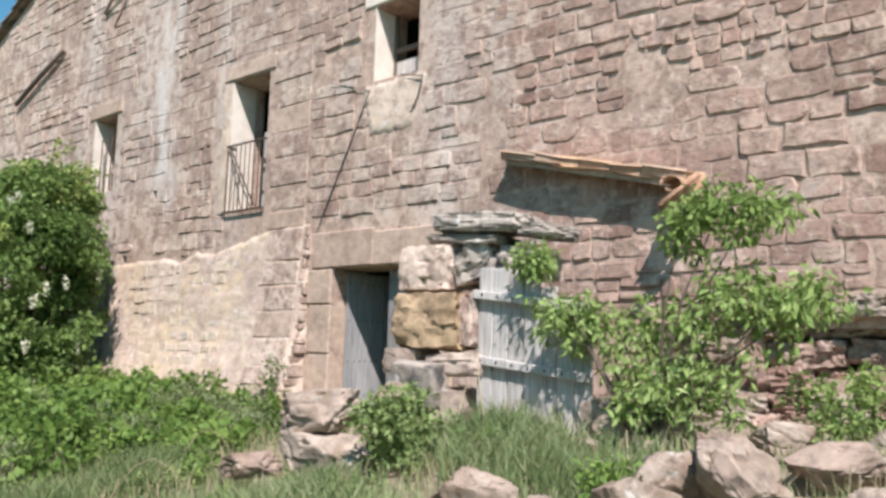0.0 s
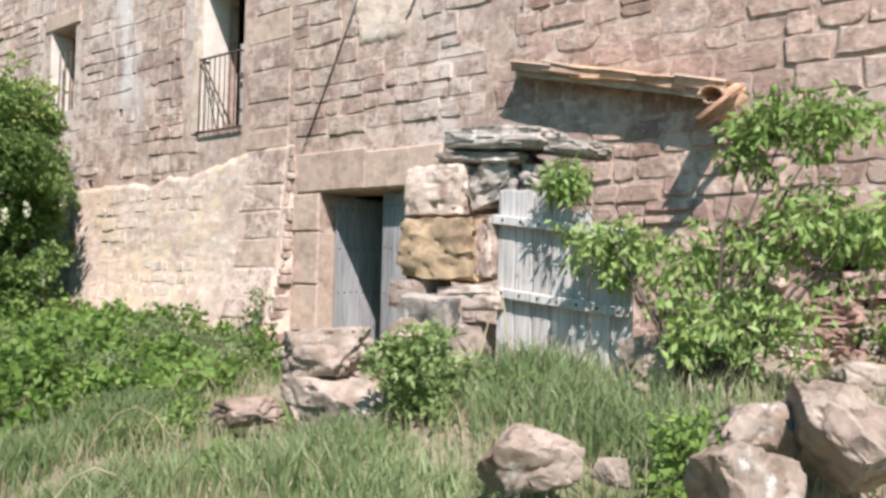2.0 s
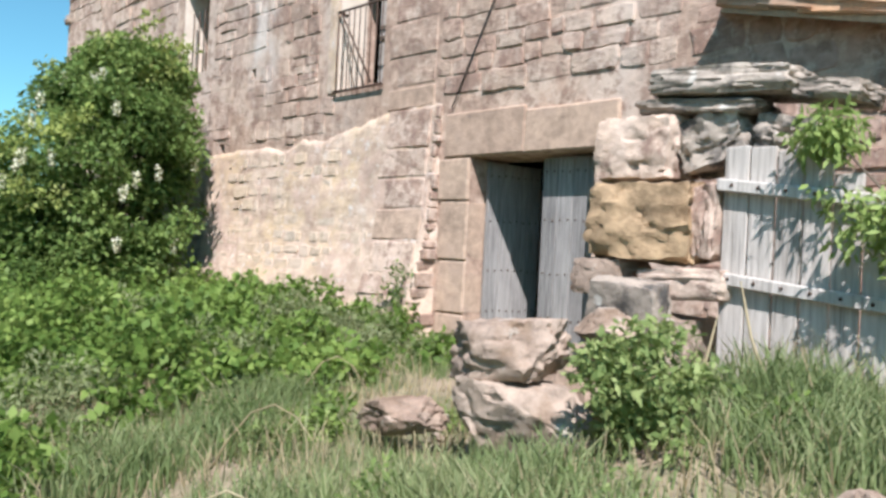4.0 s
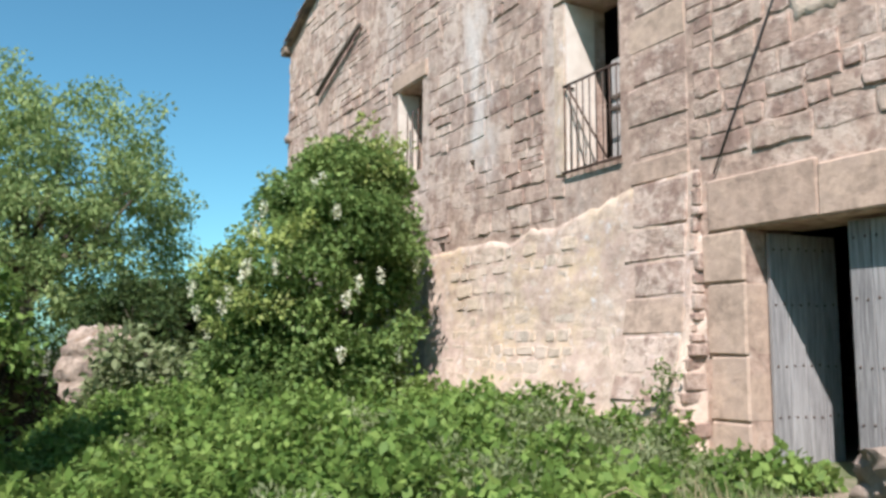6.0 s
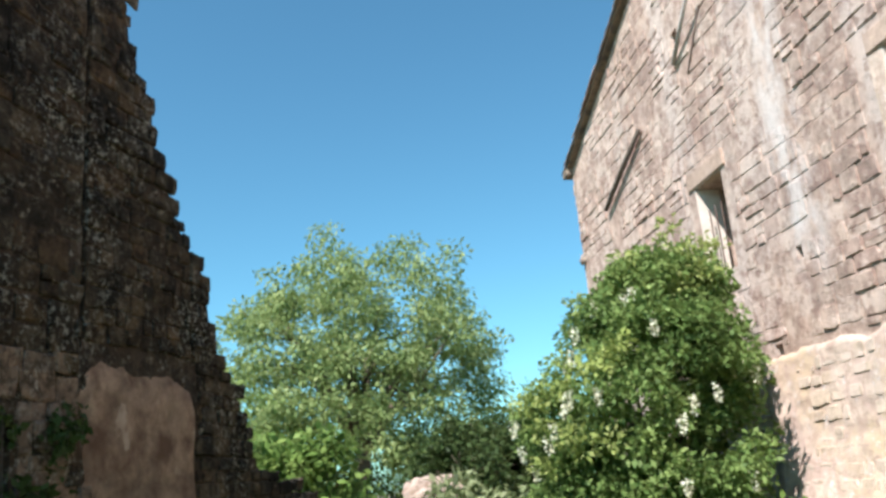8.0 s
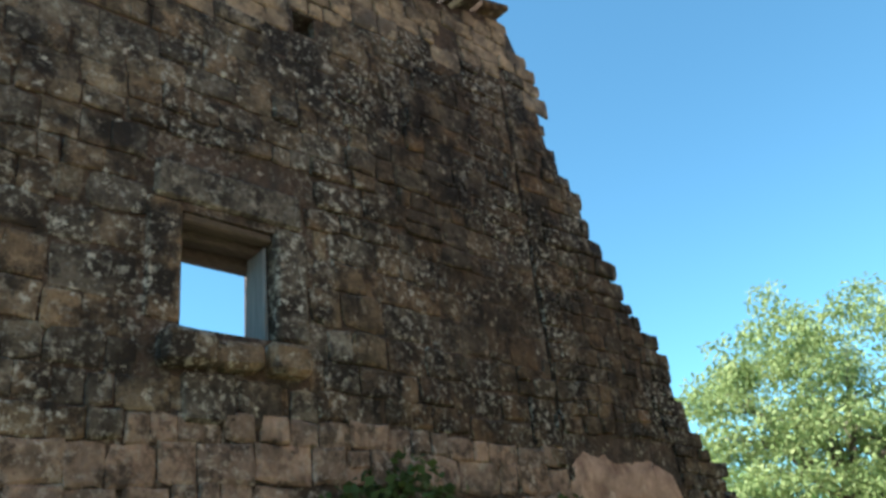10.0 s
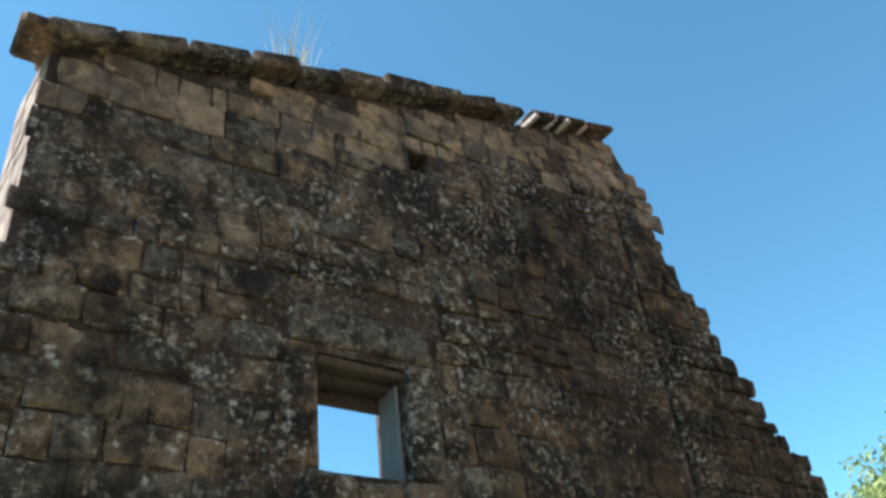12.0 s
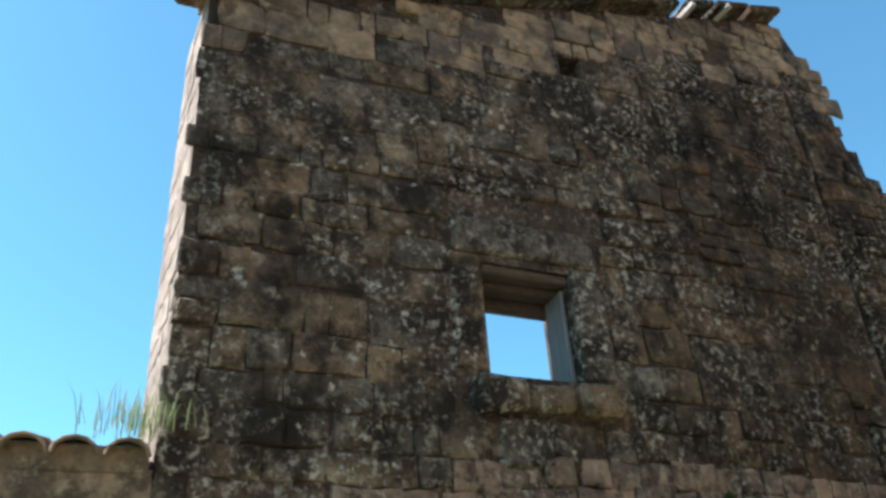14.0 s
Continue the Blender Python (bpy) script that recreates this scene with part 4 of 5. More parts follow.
def ruin_edge(u):
    return ruin_top(u) + (0.08 * noise.noise((u * 5, 2, 0)) - 0.08 if u > 5.55 else 0)


R_WINDOW, R_GAP, R_DOOR, R_SLIT = (2.03, 2.74, 3.45, 4.20), (2.87, 3.07, 5.98, 6.18), (2.86, 4.7, -0.3, 2.46), (4.52, 4.72, 6.6, 6.78)
R_DOOR_SIDE = (2.62, 2.86, -0.3, 2.28)
R_CRACK = [(5.25, 5.283, 5.6, 6.45), (5.27, 5.303, 4.8, 5.6), (5.29, 5.325, 4.0, 4.8), (5.31, 5.35, 3.0, 4.0)]
R_HOLES = [R_WINDOW, R_GAP, R_DOOR, R_DOOR_SIDE, R_SLIT]
rc = sorted({0.24, *[v for h in R_HOLES + R_CRACK for v in h[:2]], *[round(5.0 + 0.17 * k, 3) for k in range(52)]})
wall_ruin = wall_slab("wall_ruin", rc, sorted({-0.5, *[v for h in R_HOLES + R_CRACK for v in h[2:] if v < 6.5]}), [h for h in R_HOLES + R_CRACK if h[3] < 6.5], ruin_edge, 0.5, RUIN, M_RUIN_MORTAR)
tagged(wall_ruin, "tall roofless ruin wall of dark lichened stone with jagged broken edge", "wall")


def ruin_box(name, lo, hi, material, parent=None, bevel=0.02, label="", r=rng, jitter=0.01):
    """lo and hi are out, along and up in the ruin's own frame."""
    bm = bmesh.new()
    add_box(bm, lo, hi, bevel, jitter, r)
    bm.transform(RUIN)
    return part(name, bm, material, parent, label)


ruin_box("rubble_core", (-0.42, 5.15, 2.9), (-0.16, 5.45, 6.5), M_RUIN_MORTAR, wall_ruin)
ruin_box("lintel_stone", (-0.2, 1.84, 4.25), (0.028, 2.87, 4.52), M_RUIN, wall_ruin)
ruin_box("jamb_stone", (-0.30, 2.675, 3.46), (0.022, 2.90, 4.24), M_RUIN, wall_ruin)
ruin_box("jamb_stone", (-0.25, 1.8, 3.46), (0.022, 2.025, 4.24), M_RUIN, wall_ruin)
for a, b, z0, z1, out in ((1.90, 2.22, 3.20, 3.41, 0.12), (2.225, 2.55, 3.21, 3.39, 0.10), (2.555, 2.86, 3.20, 3.40, 0.13)):
    ruin_box("sill_stone", (-0.3, a, z0), (out, b, z1), M_RUIN, wall_ruin, 0.035, jitter=0.02)
ruin_box("sill_bracket", (-0.1, 2.05, 2.9), (0.035, 2.38, 3.19), M_RUIN, wall_ruin, 0.02)
ruin_box("sill_bracket", (-0.1, 2.39, 2.88), (0.03, 2.7, 3.18), M_RUIN, wall_ruin, 0.02)
ruin_box("wooden_lintel", (-0.42, 2.035, 4.05), (-0.31, 2.735, 4.195), M_OLD_BEAM, wall_ruin, 0.012)
ruin_box("wooden_lintel", (-0.28, 2.035, 4.10), (-0.15, 2.665, 4.196), M_OLD_BEAM, wall_ruin, 0.012)
ruin_box("wooden_lintel", (-0.13, 2.035, 4.14), (-0.02, 2.665, 4.197), M_OLD_BEAM, wall_ruin, 0.012)
bm = bmesh.new()  # room behind the broken doorway; end wall and ceiling are added to keep it dim
add_box(bm, (-2.3, 1.6, -0.5), (-2.0, 6.6, 2.9))
add_box(bm, (-1.99, 6.3, -0.5), (-0.52, 6.6, 2.68))
bm.transform(RUIN)
tagged(part("wall_ruin_inner", bm, M_RUIN_FOOT), "inner wall behind the ruin's broken doorway, with an added end that blocks sky", "wall", kind="structure")
bm = bmesh.new()
add_box(bm, (-1.99, 1.6, 2.7), (-0.51, 6.6, 2.88))
bm.transform(RUIN)
tagged(part("ceiling_ruin", bm, M_OLD_BEAM), "added ceiling that keeps the sky out of the ruin's doorway", "ceiling", kind="structure")
ruin_window = thing("window_3", "empty window of the ruin with old dark shutter board", "window", kind="structure")
ruin_box("shutter_board", (-0.30, 2.632, 3.44), (-0.07, 2.668, 4.12), M_SHUTTER, ruin_window, 0.008)
ruin_box("window_post", (-0.46, 2.71, 3.44), (-0.34, 2.737, 3.985), M_OLD_BEAM, ruin_window, 0.01)

# sunlit end of the ruin, splayed a little, with its own stones
bm = bmesh.new()
lower = [bm.verts.new(p) for p in ((-0.004, 0.236, -0.5), (-0.70, 0.188, -0.5), (-0.70, 0.6, -0.5), (-0.004, 0.3, -0.5))]
upper = [bm.verts.new((v.co.x, v.co.y, 5.9)) for v in lower]
bm.faces.new(lower), bm.faces.new(upper)
for k in range(4):
    n = (k + 1) % 4
    bm.faces.new((lower[k], lower[n], upper[n], upper[k]))
bm.transform(RUIN)
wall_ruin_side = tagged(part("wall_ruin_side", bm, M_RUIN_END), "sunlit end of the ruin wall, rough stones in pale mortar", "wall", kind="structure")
END = RUIN @ Matrix(((0.069, 0.9976, 0, -0.004), (-0.9976, 0.069, 0, 0.236), (0, 0, 1, 0), (0, 0, 0, 1)))

# coping of slabs along the ruin's verge
slope = math.degrees(math.atan2(7.42 - 5.93, 5.5 - 0.24))
coping = thing("roof_coping", "row of weathered stone slabs along the ruin's verge", "coping")
u = 0.2
while u < 5.12:
    w = rng.uniform(0.34, 0.46)
    bm = bmesh.new()
    add_box(bm, (-0.3, 0, 0), (0.15 + rng.uniform(-0.03, 0.03), w + (0.01 if u < 3.8 else -0.045), (0.13 if u < 4.0 else 0.075) + rng.uniform(-0.015, 0.02)), 0.022, 0.014, rng)
    bmesh.ops.rotate(bm, verts=bm.verts, cent=(0, 0, 0), matrix=Matrix.Rotation(radians(slope + rng.uniform(-1.6, 1.6)), 3, "X"))
    bmesh.ops.translate(bm, verts=bm.verts, vec=(0, u, ruin_top(u) + 0.05 * math.sin(math.pi * u / 5.3)))
    bm.transform(RUIN)
    part("slab", bm, M_RUIN, coping)
    u += w
ruin_box("corner_slab", (-0.2, 0.03, 5.91), (0.16, 0.32, 6.03), M_RUIN, coping, 0.03)
for k in range(2):
    ruin_box("laths", (-0.4, 4.25 + 0.42 * k, 7.03 + 0.115 * k), (0.19, 4.29 + 0.42 * k, 7.07 + 0.115 * k), M_GREY_WOOD, coping, 0.004)


def ruin_free(u, z, w, h):
    if u - w / 2 < 0.19 or z > ruin_top(u) + 0.02 or (u < 5.5 and z + h / 2 > ruin_top(u) + 0.03):
        return False
    for a, b, c, d in R_HOLES + [(1.84, 2.87, 4.25, 4.52), (1.8, 2.88, 3.18, 4.3)]:
        if a - w / 2 < u < b + w / 2 and c - h / 2 < z < d + h / 2:
            return False
    return not (5.36 < u < 6.95 and z < 3.05)


ruin_a = lay_courses(random.Random(12), 0.2, 5.24, 0.2, 6.2, (0.13, 0.27), (0.8, 2.0), ruin_free, 0.004)
ruin_b = lay_courses(random.Random(13), 5.33, 12.5, 0.2, 6.2, (0.11, 0.20), (0.9, 2.0), ruin_free, 0.006)
ruin_c = lay_courses(random.Random(14), 0.24, 5.95, 6.2, 7.6, (0.13, 0.22), (1.0, 2.1), ruin_free, 0.008)


def cracked(stones):
    """Stones parted along the crack that runs down the ruin's wall."""
    out = []
    for u, z, w, h in stones:
        c = 5.266 + 0.022 * max(0.0, 6.0 - z)
        if c - 0.03 < u + w / 2 and u - w / 2 < c + 0.03 and z < 6.6:
            for a, b in ((u - w / 2, c - 0.026), (c + 0.026, u + w / 2)):
                if b - a > 0.05:
                    out.append(((a + b) / 2, z, b - a, h))
        else:
            out.append((u, z, w, h))
    return out


ruin_a, ruin_b, ruin_c = cracked([s for s in ruin_a if s[0] < 5.4]), cracked(ruin_b), cracked(ruin_c)
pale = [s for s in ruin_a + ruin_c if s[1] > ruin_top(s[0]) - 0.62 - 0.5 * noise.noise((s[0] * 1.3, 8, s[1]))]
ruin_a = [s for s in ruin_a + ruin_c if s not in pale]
low_band = [s for s in ruin_a if s[1] < 2.95 - 0.25 * noise.noise((s[0], 3, 3)) and s[0] > 1.2]
ruin_a = [s for s in ruin_a if s not in low_band]

# old pink render left on the ruin's foot
bm = bmesh.new()
rows = []
for j in range(15):
    rows.append([bm.verts.new((0.03 + 0.02 * noise.noise((i * 0.6, j * 0.6, 2)) if 0 < i < 16 and j < 14 else -0.03, 5.36 + 0.1 * i + 0.22 * noise.noise((j * 0.8, i // 6, 1)), 0.3 + 2.7 * j / 14 + (0.10 * noise.noise((i * 0.21, j // 14, 6)) + 0.05 * noise.noise((i * 0.7, j // 14, 9)) - 0.03 * max(0, i - 8) * (j // 14)))) for i in range(17)])
for j in range(14):
    for i in range(16):
        bm.faces.new((rows[j][i], rows[j][i + 1], rows[j + 1][i + 1], rows[j + 1][i]))
bm.transform(RUIN)
part("render_patch", bm, M_RUIN_RENDER, wall_ruin, "old pinkish render with brown stains", True)
plain_wall("wall_ruin_back", (-9.6, 6.0, -0.5), (-9.0, 14, 2.2), M_RUIN_MORTAR, "low dark back wall of the ruin")

# small tiled outhouse against the ruin
bm = bmesh.new()
add_box(bm, (-0.45, -4.2, -0.5), (0.02, 0.22, 2.80))
bm.transform(RUIN)
wall_outhouse = tagged(part("wall_outhouse", bm, M_RUIN_TOP), "low stone wall of a tiled outhouse beside the ruin", "wall", kind="structure")
outhouse_roof = thing("outhouse_roof", "low roof edge of weathered half-round clay tiles", "roof")
for k in range(19):
    for row in range(3):
        m = RUIN @ pose(0.10 - row * 0.36, 0.1 - k * 0.215 + rng.uniform(-0.015, 0.015), 2.84 + row * 0.10, 14 + rng.uniform(-2, 2), 0, 90)
        part_mesh("roof_tile", TILE_OLD, outhouse_roof, m=m)
ruin_box("board", (-1.6, -4.2, 2.78), (0.03, 0.2, 2.90), M_RUIN_TOP, outhouse_roof, 0.0, jitter=0.0)
for v in outhouse_roof.children[-1].data.vertices:
    back_off = -(Matrix(RUIN).inverted() @ v.co).x
    v.co.z += max(0.0, back_off) * 0.26

# ---------------------------------------------------------------- plants
def leaf_cloud(centres, radius, per, size, seed, aspect=2.2, droop=0.25, flat=0.6):
    """Many small folded leaves round each centre."""
    r = np.random.RandomState(seed)
    c = np.repeat(np.array(centres, float), per, axis=0)
    n = len(c)
    rad = np.repeat(np.broadcast_to(np.array(radius, float), (len(centres),)), per)
    d = r.normal(size=(n, 3))
    d /= np.linalg.norm(d, axis=1)[:, None]
    p = c + d * (rad * r.rand(n) ** 0.45)[:, None] * np.array([1, 1, 0.75])
    way = d * 0.6 + r.normal(size=(n, 3)) * 0.7
    way[:, 2] -= droop
    way /= np.linalg.norm(way, axis=1)[:, None]
    up = r.normal(size=(n, 3)) * (1 - flat)
    up[:, 2] += flat
    side = np.cross(way, up)
    side /= np.linalg.norm(side, axis=1)[:, None] + 1e-9
    nrm = np.cross(side, way)
    s = size * r.uniform(0.6, 1.3, n)[:, None]
    w = s / aspect
    quad = np.stack([p, p + way * s * 0.5 + side * w * 0.5 + nrm * w * 0.18, p + way * s, p + way * s * 0.5 - side * w * 0.5 + nrm * w * 0.18], 1)
    return quad.reshape(-1, 3)


def leaf_part(name, quads, material, parent=None, label="", kind=""):
    n = len(quads) // 4
    me = bpy.data.meshes.new(name)
    me.vertices.add(4 * n)
    me.vertices.foreach_set("co", np.ascontiguousarray(quads, dtype=np.float32).ravel())
    me.loops.add(4 * n)
    me.loops.foreach_set("vertex_index", np.arange(4 * n, dtype=np.int32))
    me.polygons.add(n)
    me.polygons.foreach_set("loop_start", np.arange(0, 4 * n, 4, dtype=np.int32))
    me.update(calc_edges=True)
    me.materials.append(material)
    ob = part_mesh(name, me, parent, label)
    return tagged(ob, kind=kind)


def limbs_of(r, foot, height, spread_r, count, girth, lean=(0, 0)):
    """A trunk and forked limbs; returns the runs and the tips."""
    foot = Vector(foot)
    fork = foot + Vector((lean[0] * 0.3, lean[1] * 0.3, height * 0.32))
    runs = [([foot - Vector((0, 0, 0.15)), foot.lerp(fork, 0.5) + Vector((r.uniform(-1, 1), r.uniform(-1, 1), 0)) * girth, fork], [girth, girth * 0.8, girth * 0.65])]
    tips = []
    for k in range(count):
        w = 2 * math.pi * (k + r.random() * 0.7) / count
        reach = spread_r * r.uniform(0.45, 0.95)
        tip = fork + Vector((lean[0] * 0.5 + math.cos(w) * reach, lean[1] * 0.5 + math.sin(w) * reach, height * r.uniform(0.15, 0.62)))
        mid = fork.lerp(tip, 0.5) + Vector((0, 0, height * 0.08)) + Vector((r.uniform(-1, 1), r.uniform(-1, 1), 0)) * spread_r * 0.08
        runs.append(([fork, mid, tip], [girth * 0.5, girth * 0.3, girth * 0.08]))
        tips += [mid.lerp(tip, 0.5), tip]
        for _ in range(3):
            twig = mid.lerp(tip, r.uniform(0.1, 0.9)) + Vector((r.gauss(0, 1), r.gauss(0, 1), r.gauss(0.4, 0.6))) * spread_r * 0.22
            runs.append(([mid.lerp(tip, 0.3), twig], [girth * 0.16, girth * 0.05]))
            tips.append(twig)
    return runs, tips


# great tree beyond the lane
r = random.Random(21)
tree = thing("tree", "large spreading green tree with an airy rounded crown", "tree")
foot = (1.35, 34.5, ground_z(1.35, 34.5))
runs, tips = limbs_of(r, foot, 9.5, 4.6, 13, 0.42)
tube_part("trunk", runs, M_BARK, tree, sides=8)
centres = [tuple(t) for t in tips]
for _ in range(225):
    w, e = r.uniform(0, 2 * math.pi), math.asin(r.uniform(-0.45, 1.0))
    k = r.uniform(0.66, 1.0)
    lump = 1 + 0.16 * noise.noise((math.cos(w) * 1.6, math.sin(w) * 1.6, e * 2))
    if noise.noise((math.cos(w) * 1.9 + 5, math.sin(w) * 1.9, e * 2.6)) > 0.3 and e > 0.1:
        continue
    centres.append((foot[0] + 5.9 * k * lump * math.cos(w) * math.cos(e), foot[1] + 5.0 * k * lump * math.sin(w) * math.cos(e), 4.9 + 5.9 * k * lump * math.sin(e)))
leaf_part("crown", leaf_cloud(centres, 0.72, 150, 0.21, 3, 2.2, 0.5), M_LEAF_TREE, tree)
# growth under and behind it; the near-black leaves have deep shade in their colour
for at, size, n, seed, mat in (((3.3, 24.0), (1.3, 1.2, 1.9), 60, 31, M_LEAF_IVY_SHADE), ((2.95, 22.0), (0.9, 0.9, 1.5), 50, 41, M_LEAF_IVY_SHADE), ((4.6, 24.6), (1.5, 1.2, 1.9), 70, 42, M_LEAF_IVY_SHADE), ((-3.5, 31), (2.6, 2.0, 2.6), 70, 32, M_LEAF_SHRUB), ((-0.25, 16.8), (0.8, 0.8, 1.75), 80, 33, M_LEAF_BRAMBLE), ((-3.0, 22.5), (2.2, 1.6, 2.6), 70, 34, M_LEAF_SHRUB), ((6.5, 36.0), (3.2, 2.4, 3.4), 70, 35, M_LEAF_SHRUB), ((-1.5, 38), (3.4, 2.2, 3.6), 80, 36, M_LEAF_SHRUB), ((2.5, 39), (3.4, 2.2, 3.4), 80, 37, M_LEAF_SHRUB), ((-7, 38), (3.4, 2.2, 3.6), 80, 38, M_LEAF_SHRUB), ((2.05, 17.7), (0.55, 0.4, 0.95), 26, 39, M_LEAF_NETTLE), ((-12, 36), (3.4, 2.2, 3.6), 80, 40, M_LEAF_SHRUB)):
    rr = random.Random(seed)
    bush = thing("bush", "dense green bush at the end of the lane", "bush", "lane bushes")
    z0 = ground_z(*at)
    runs, tips = limbs_of(rr, (*at, z0), size[2] * 1.3, size[0], 7, 0.07)
    tube_part("stem", runs, M_BARK, bush, sides=6)
    cs = [(at[0] + rr.gauss(0, 0.5) * size[0], at[1] + rr.gauss(0, 0.45) * size[1], z0 + rr.uniform(0.1, 1.0) * size[2] * (1 + 0.4 * rr.random())) for _ in range(n)]
    leaf_part("foliage", leaf_cloud(cs, 0.42 if size[0] < 2.1 else 0.6, 130, 0.15, seed, 1.8), mat, bush)

# flowering shrub by the wall corner
r = random.Random(41)
shrub = thing("flowering_shrub", "tall dense green shrub with hanging cream blossom", "shrub")
sx, sy = 4.2, 15.6
z0 = ground_z(sx, sy)
runs, tips = limbs_of(r, (sx + 0.1, sy, z0), 3.0, 0.9, 9, 0.07, (0.3, 0))
tube_part("stem", runs, M_BARK, shrub, sides=6)
SHRUB_Z, SHRUB_R, SHRUB_SHIFT = (0.0, 0.4, 1.7, 2.8, 3.45, 4.0, 4.5), (1.2, 1.45, 1.6, 1.28, 0.82, 0.48, 0.2), (0.0, 0.0, 0.0, 0.28, 0.5, 0.62, 0.68)


def shrub_at(h, w, k):
    """A place in the shrub at height h, direction w and the share k of its radius; its top leans to the wall."""
    rad = float(np.interp(h, SHRUB_Z, SHRUB_R)) * k * (1 + 0.17 * noise.noise((math.cos(w) * 1.4, math.sin(w) * 1.4, h * 1.2)))
    return (sx + float(np.interp(h, SHRUB_Z, SHRUB_SHIFT)) + rad * math.cos(w) * 0.95, sy + rad * math.sin(w), z0 + h)


cs = []
for _ in range(270):
    w, h = r.uniform(0, 2 * math.pi), 0.1 + 3.75 * r.random() ** 1.15
    if noise.noise((math.cos(w) * 2.2, math.sin(w) * 2.2, h * 1.6 + 3)) < 0.6:
        cs.append(shrub_at(h, w, r.uniform(0.45, 1.0)))
leaf_part("foliage", leaf_cloud(cs, 0.30, 225, 0.10, 5, 1.9), M_LEAF_SHRUB, shrub)
tops = [shrub_at(r.uniform(3.3, 4.45), r.uniform(0, 6.28), r.uniform(0.5, 1.5)) for _ in range(18)] + [shrub_at(r.uniform(1.2, 2.7), r.uniform(2.6, 4.2), r.uniform(0.9, 1.05)) for _ in range(18)]
leaf_part("shoot_foliage", leaf_cloud(tops, 0.20, 60, 0.10, 6, 2.0), M_LEAF_TIP, shrub, "yellowish young shoots")
for _ in range(22):
    c = shrub_at(r.uniform(0.9, 3.5), r.uniform(2.5, 5.4), 1.06)
    leaf_part("blossom", leaf_cloud([c, (c[0], c[1], c[2] - 0.07), (c[0], c[1], c[2] - 0.14)], (0.055, 0.045, 0.03), 16, 0.045, r.randrange(9999), 1.3), M_FLOWER, shrub, "hanging cream blossom")

# young tree by the plank gate
r = random.Random(51)
young = thing("young_tree", "young tree with bright green drooping leaves before the wall", "tree")
fx, fy = 4.0, 3.72
z0 = ground_z(fx, fy)
LOBES = ((4.2, 4.62, 1.95, 0.16), (4.25, 4.88, 2.38, 0.12), (4.25, 4.4, 1.85, 0.2), (4.3, 4.12, 1.8, 0.24), (4.2, 3.85, 1.65, 0.27), (4.15, 3.6, 1.4, 0.26), (4.1, 3.75, 1.25, 0.2), (4.3, 3.35, 2.62, 0.2), (4.3, 3.08, 2.68, 0.2), (4.25, 3.6, 2.55, 0.14), (4.3, 3.2, 2.1, 0.24), (4.25, 2.95, 1.95, 0.2), (4.3, 2.76, 2.0, 0.17), (4.2, 3.45, 1.9, 0.24), (4.15, 3.4, 1.45, 0.22))
runs = []
for lx, ly, lz, lr in LOBES:
    mid = Vector((fx, fy, z0)).lerp(Vector((lx, ly, lz)), 0.55) + Vector((r.uniform(-0.06, 0.06), r.uniform(-0.06, 0.06), 0.1))
    runs.append(([(fx + r.uniform(-0.03, 0.03), fy + r.uniform(-0.03, 0.03), z0 - 0.1), mid, (lx, ly, lz)], [0.020, 0.010, 0.004]))
tube_part("trunk", runs, M_BARK, young, sides=6)
cs, rs = [], []
for lx, ly, lz, lr in LOBES:
    for _ in range(18):
        cs.append((lx + r.gauss(0, 0.62) * lr, ly + r.gauss(0, 0.62) * lr, lz + r.gauss(0, 0.5) * lr))
        rs.append(0.12)
leaf_part("crown", leaf_cloud(cs, rs, 27, 0.078, 8, 2.7, 0.85, 0.5), M_LEAF_FIG, young)


def herb(at, radius, height, n, seed, material, label, name="weed_clump", size=0.06, per=60):
    rr = random.Random(seed)
    ob = thing(name, label, "weed")
    z0 = ground_z(*at)
    cs = [(at[0] + rr.gauss(0, 0.45) * radius, at[1] + rr.gauss(0, 0.45) * radius, z0 + height * rr.uniform(0.05, 1.0)) for _ in range(n)]
    tube_part("stem", [([(at[0] + rr.uniform(-0.05, 0.05), at[1] + rr.uniform(-0.05, 0.05), z0 - 0.05), c], [0.006, 0.003]) for c in cs[:10]], M_GRASS, ob, sides=5)["kind"] = "stuff"
    leaf_part("foliage", leaf_cloud(cs, 0.11, per, size, seed, 2.2), material, ob)
    return ob


herb((3.05, 5.2), 0.29, 0.58, 46, 61, M_LEAF_TREE, "round bushy green weed before the stone pile", per=70)
herb((2.72, 3.3), 0.18, 0.36, 14, 62, M_LEAF_BRAMBLE, "low dark green weed among the rocks")
herb((4.6, 5.45), 0.12, 1.62, 3, 63, M_LEAF_FIG, "small leafy sprout by the gate post", per=24)
herb((4.6, 2.5), 0.4, 0.5, 26, 64, M_LEAF_FIG, "low green weeds before the broken wall")
herb((5.75, 10.1), 0.12, 0.9, 10, 65, M_LEAF_BRAMBLE, "thin weed growing up the wall foot", per=30)


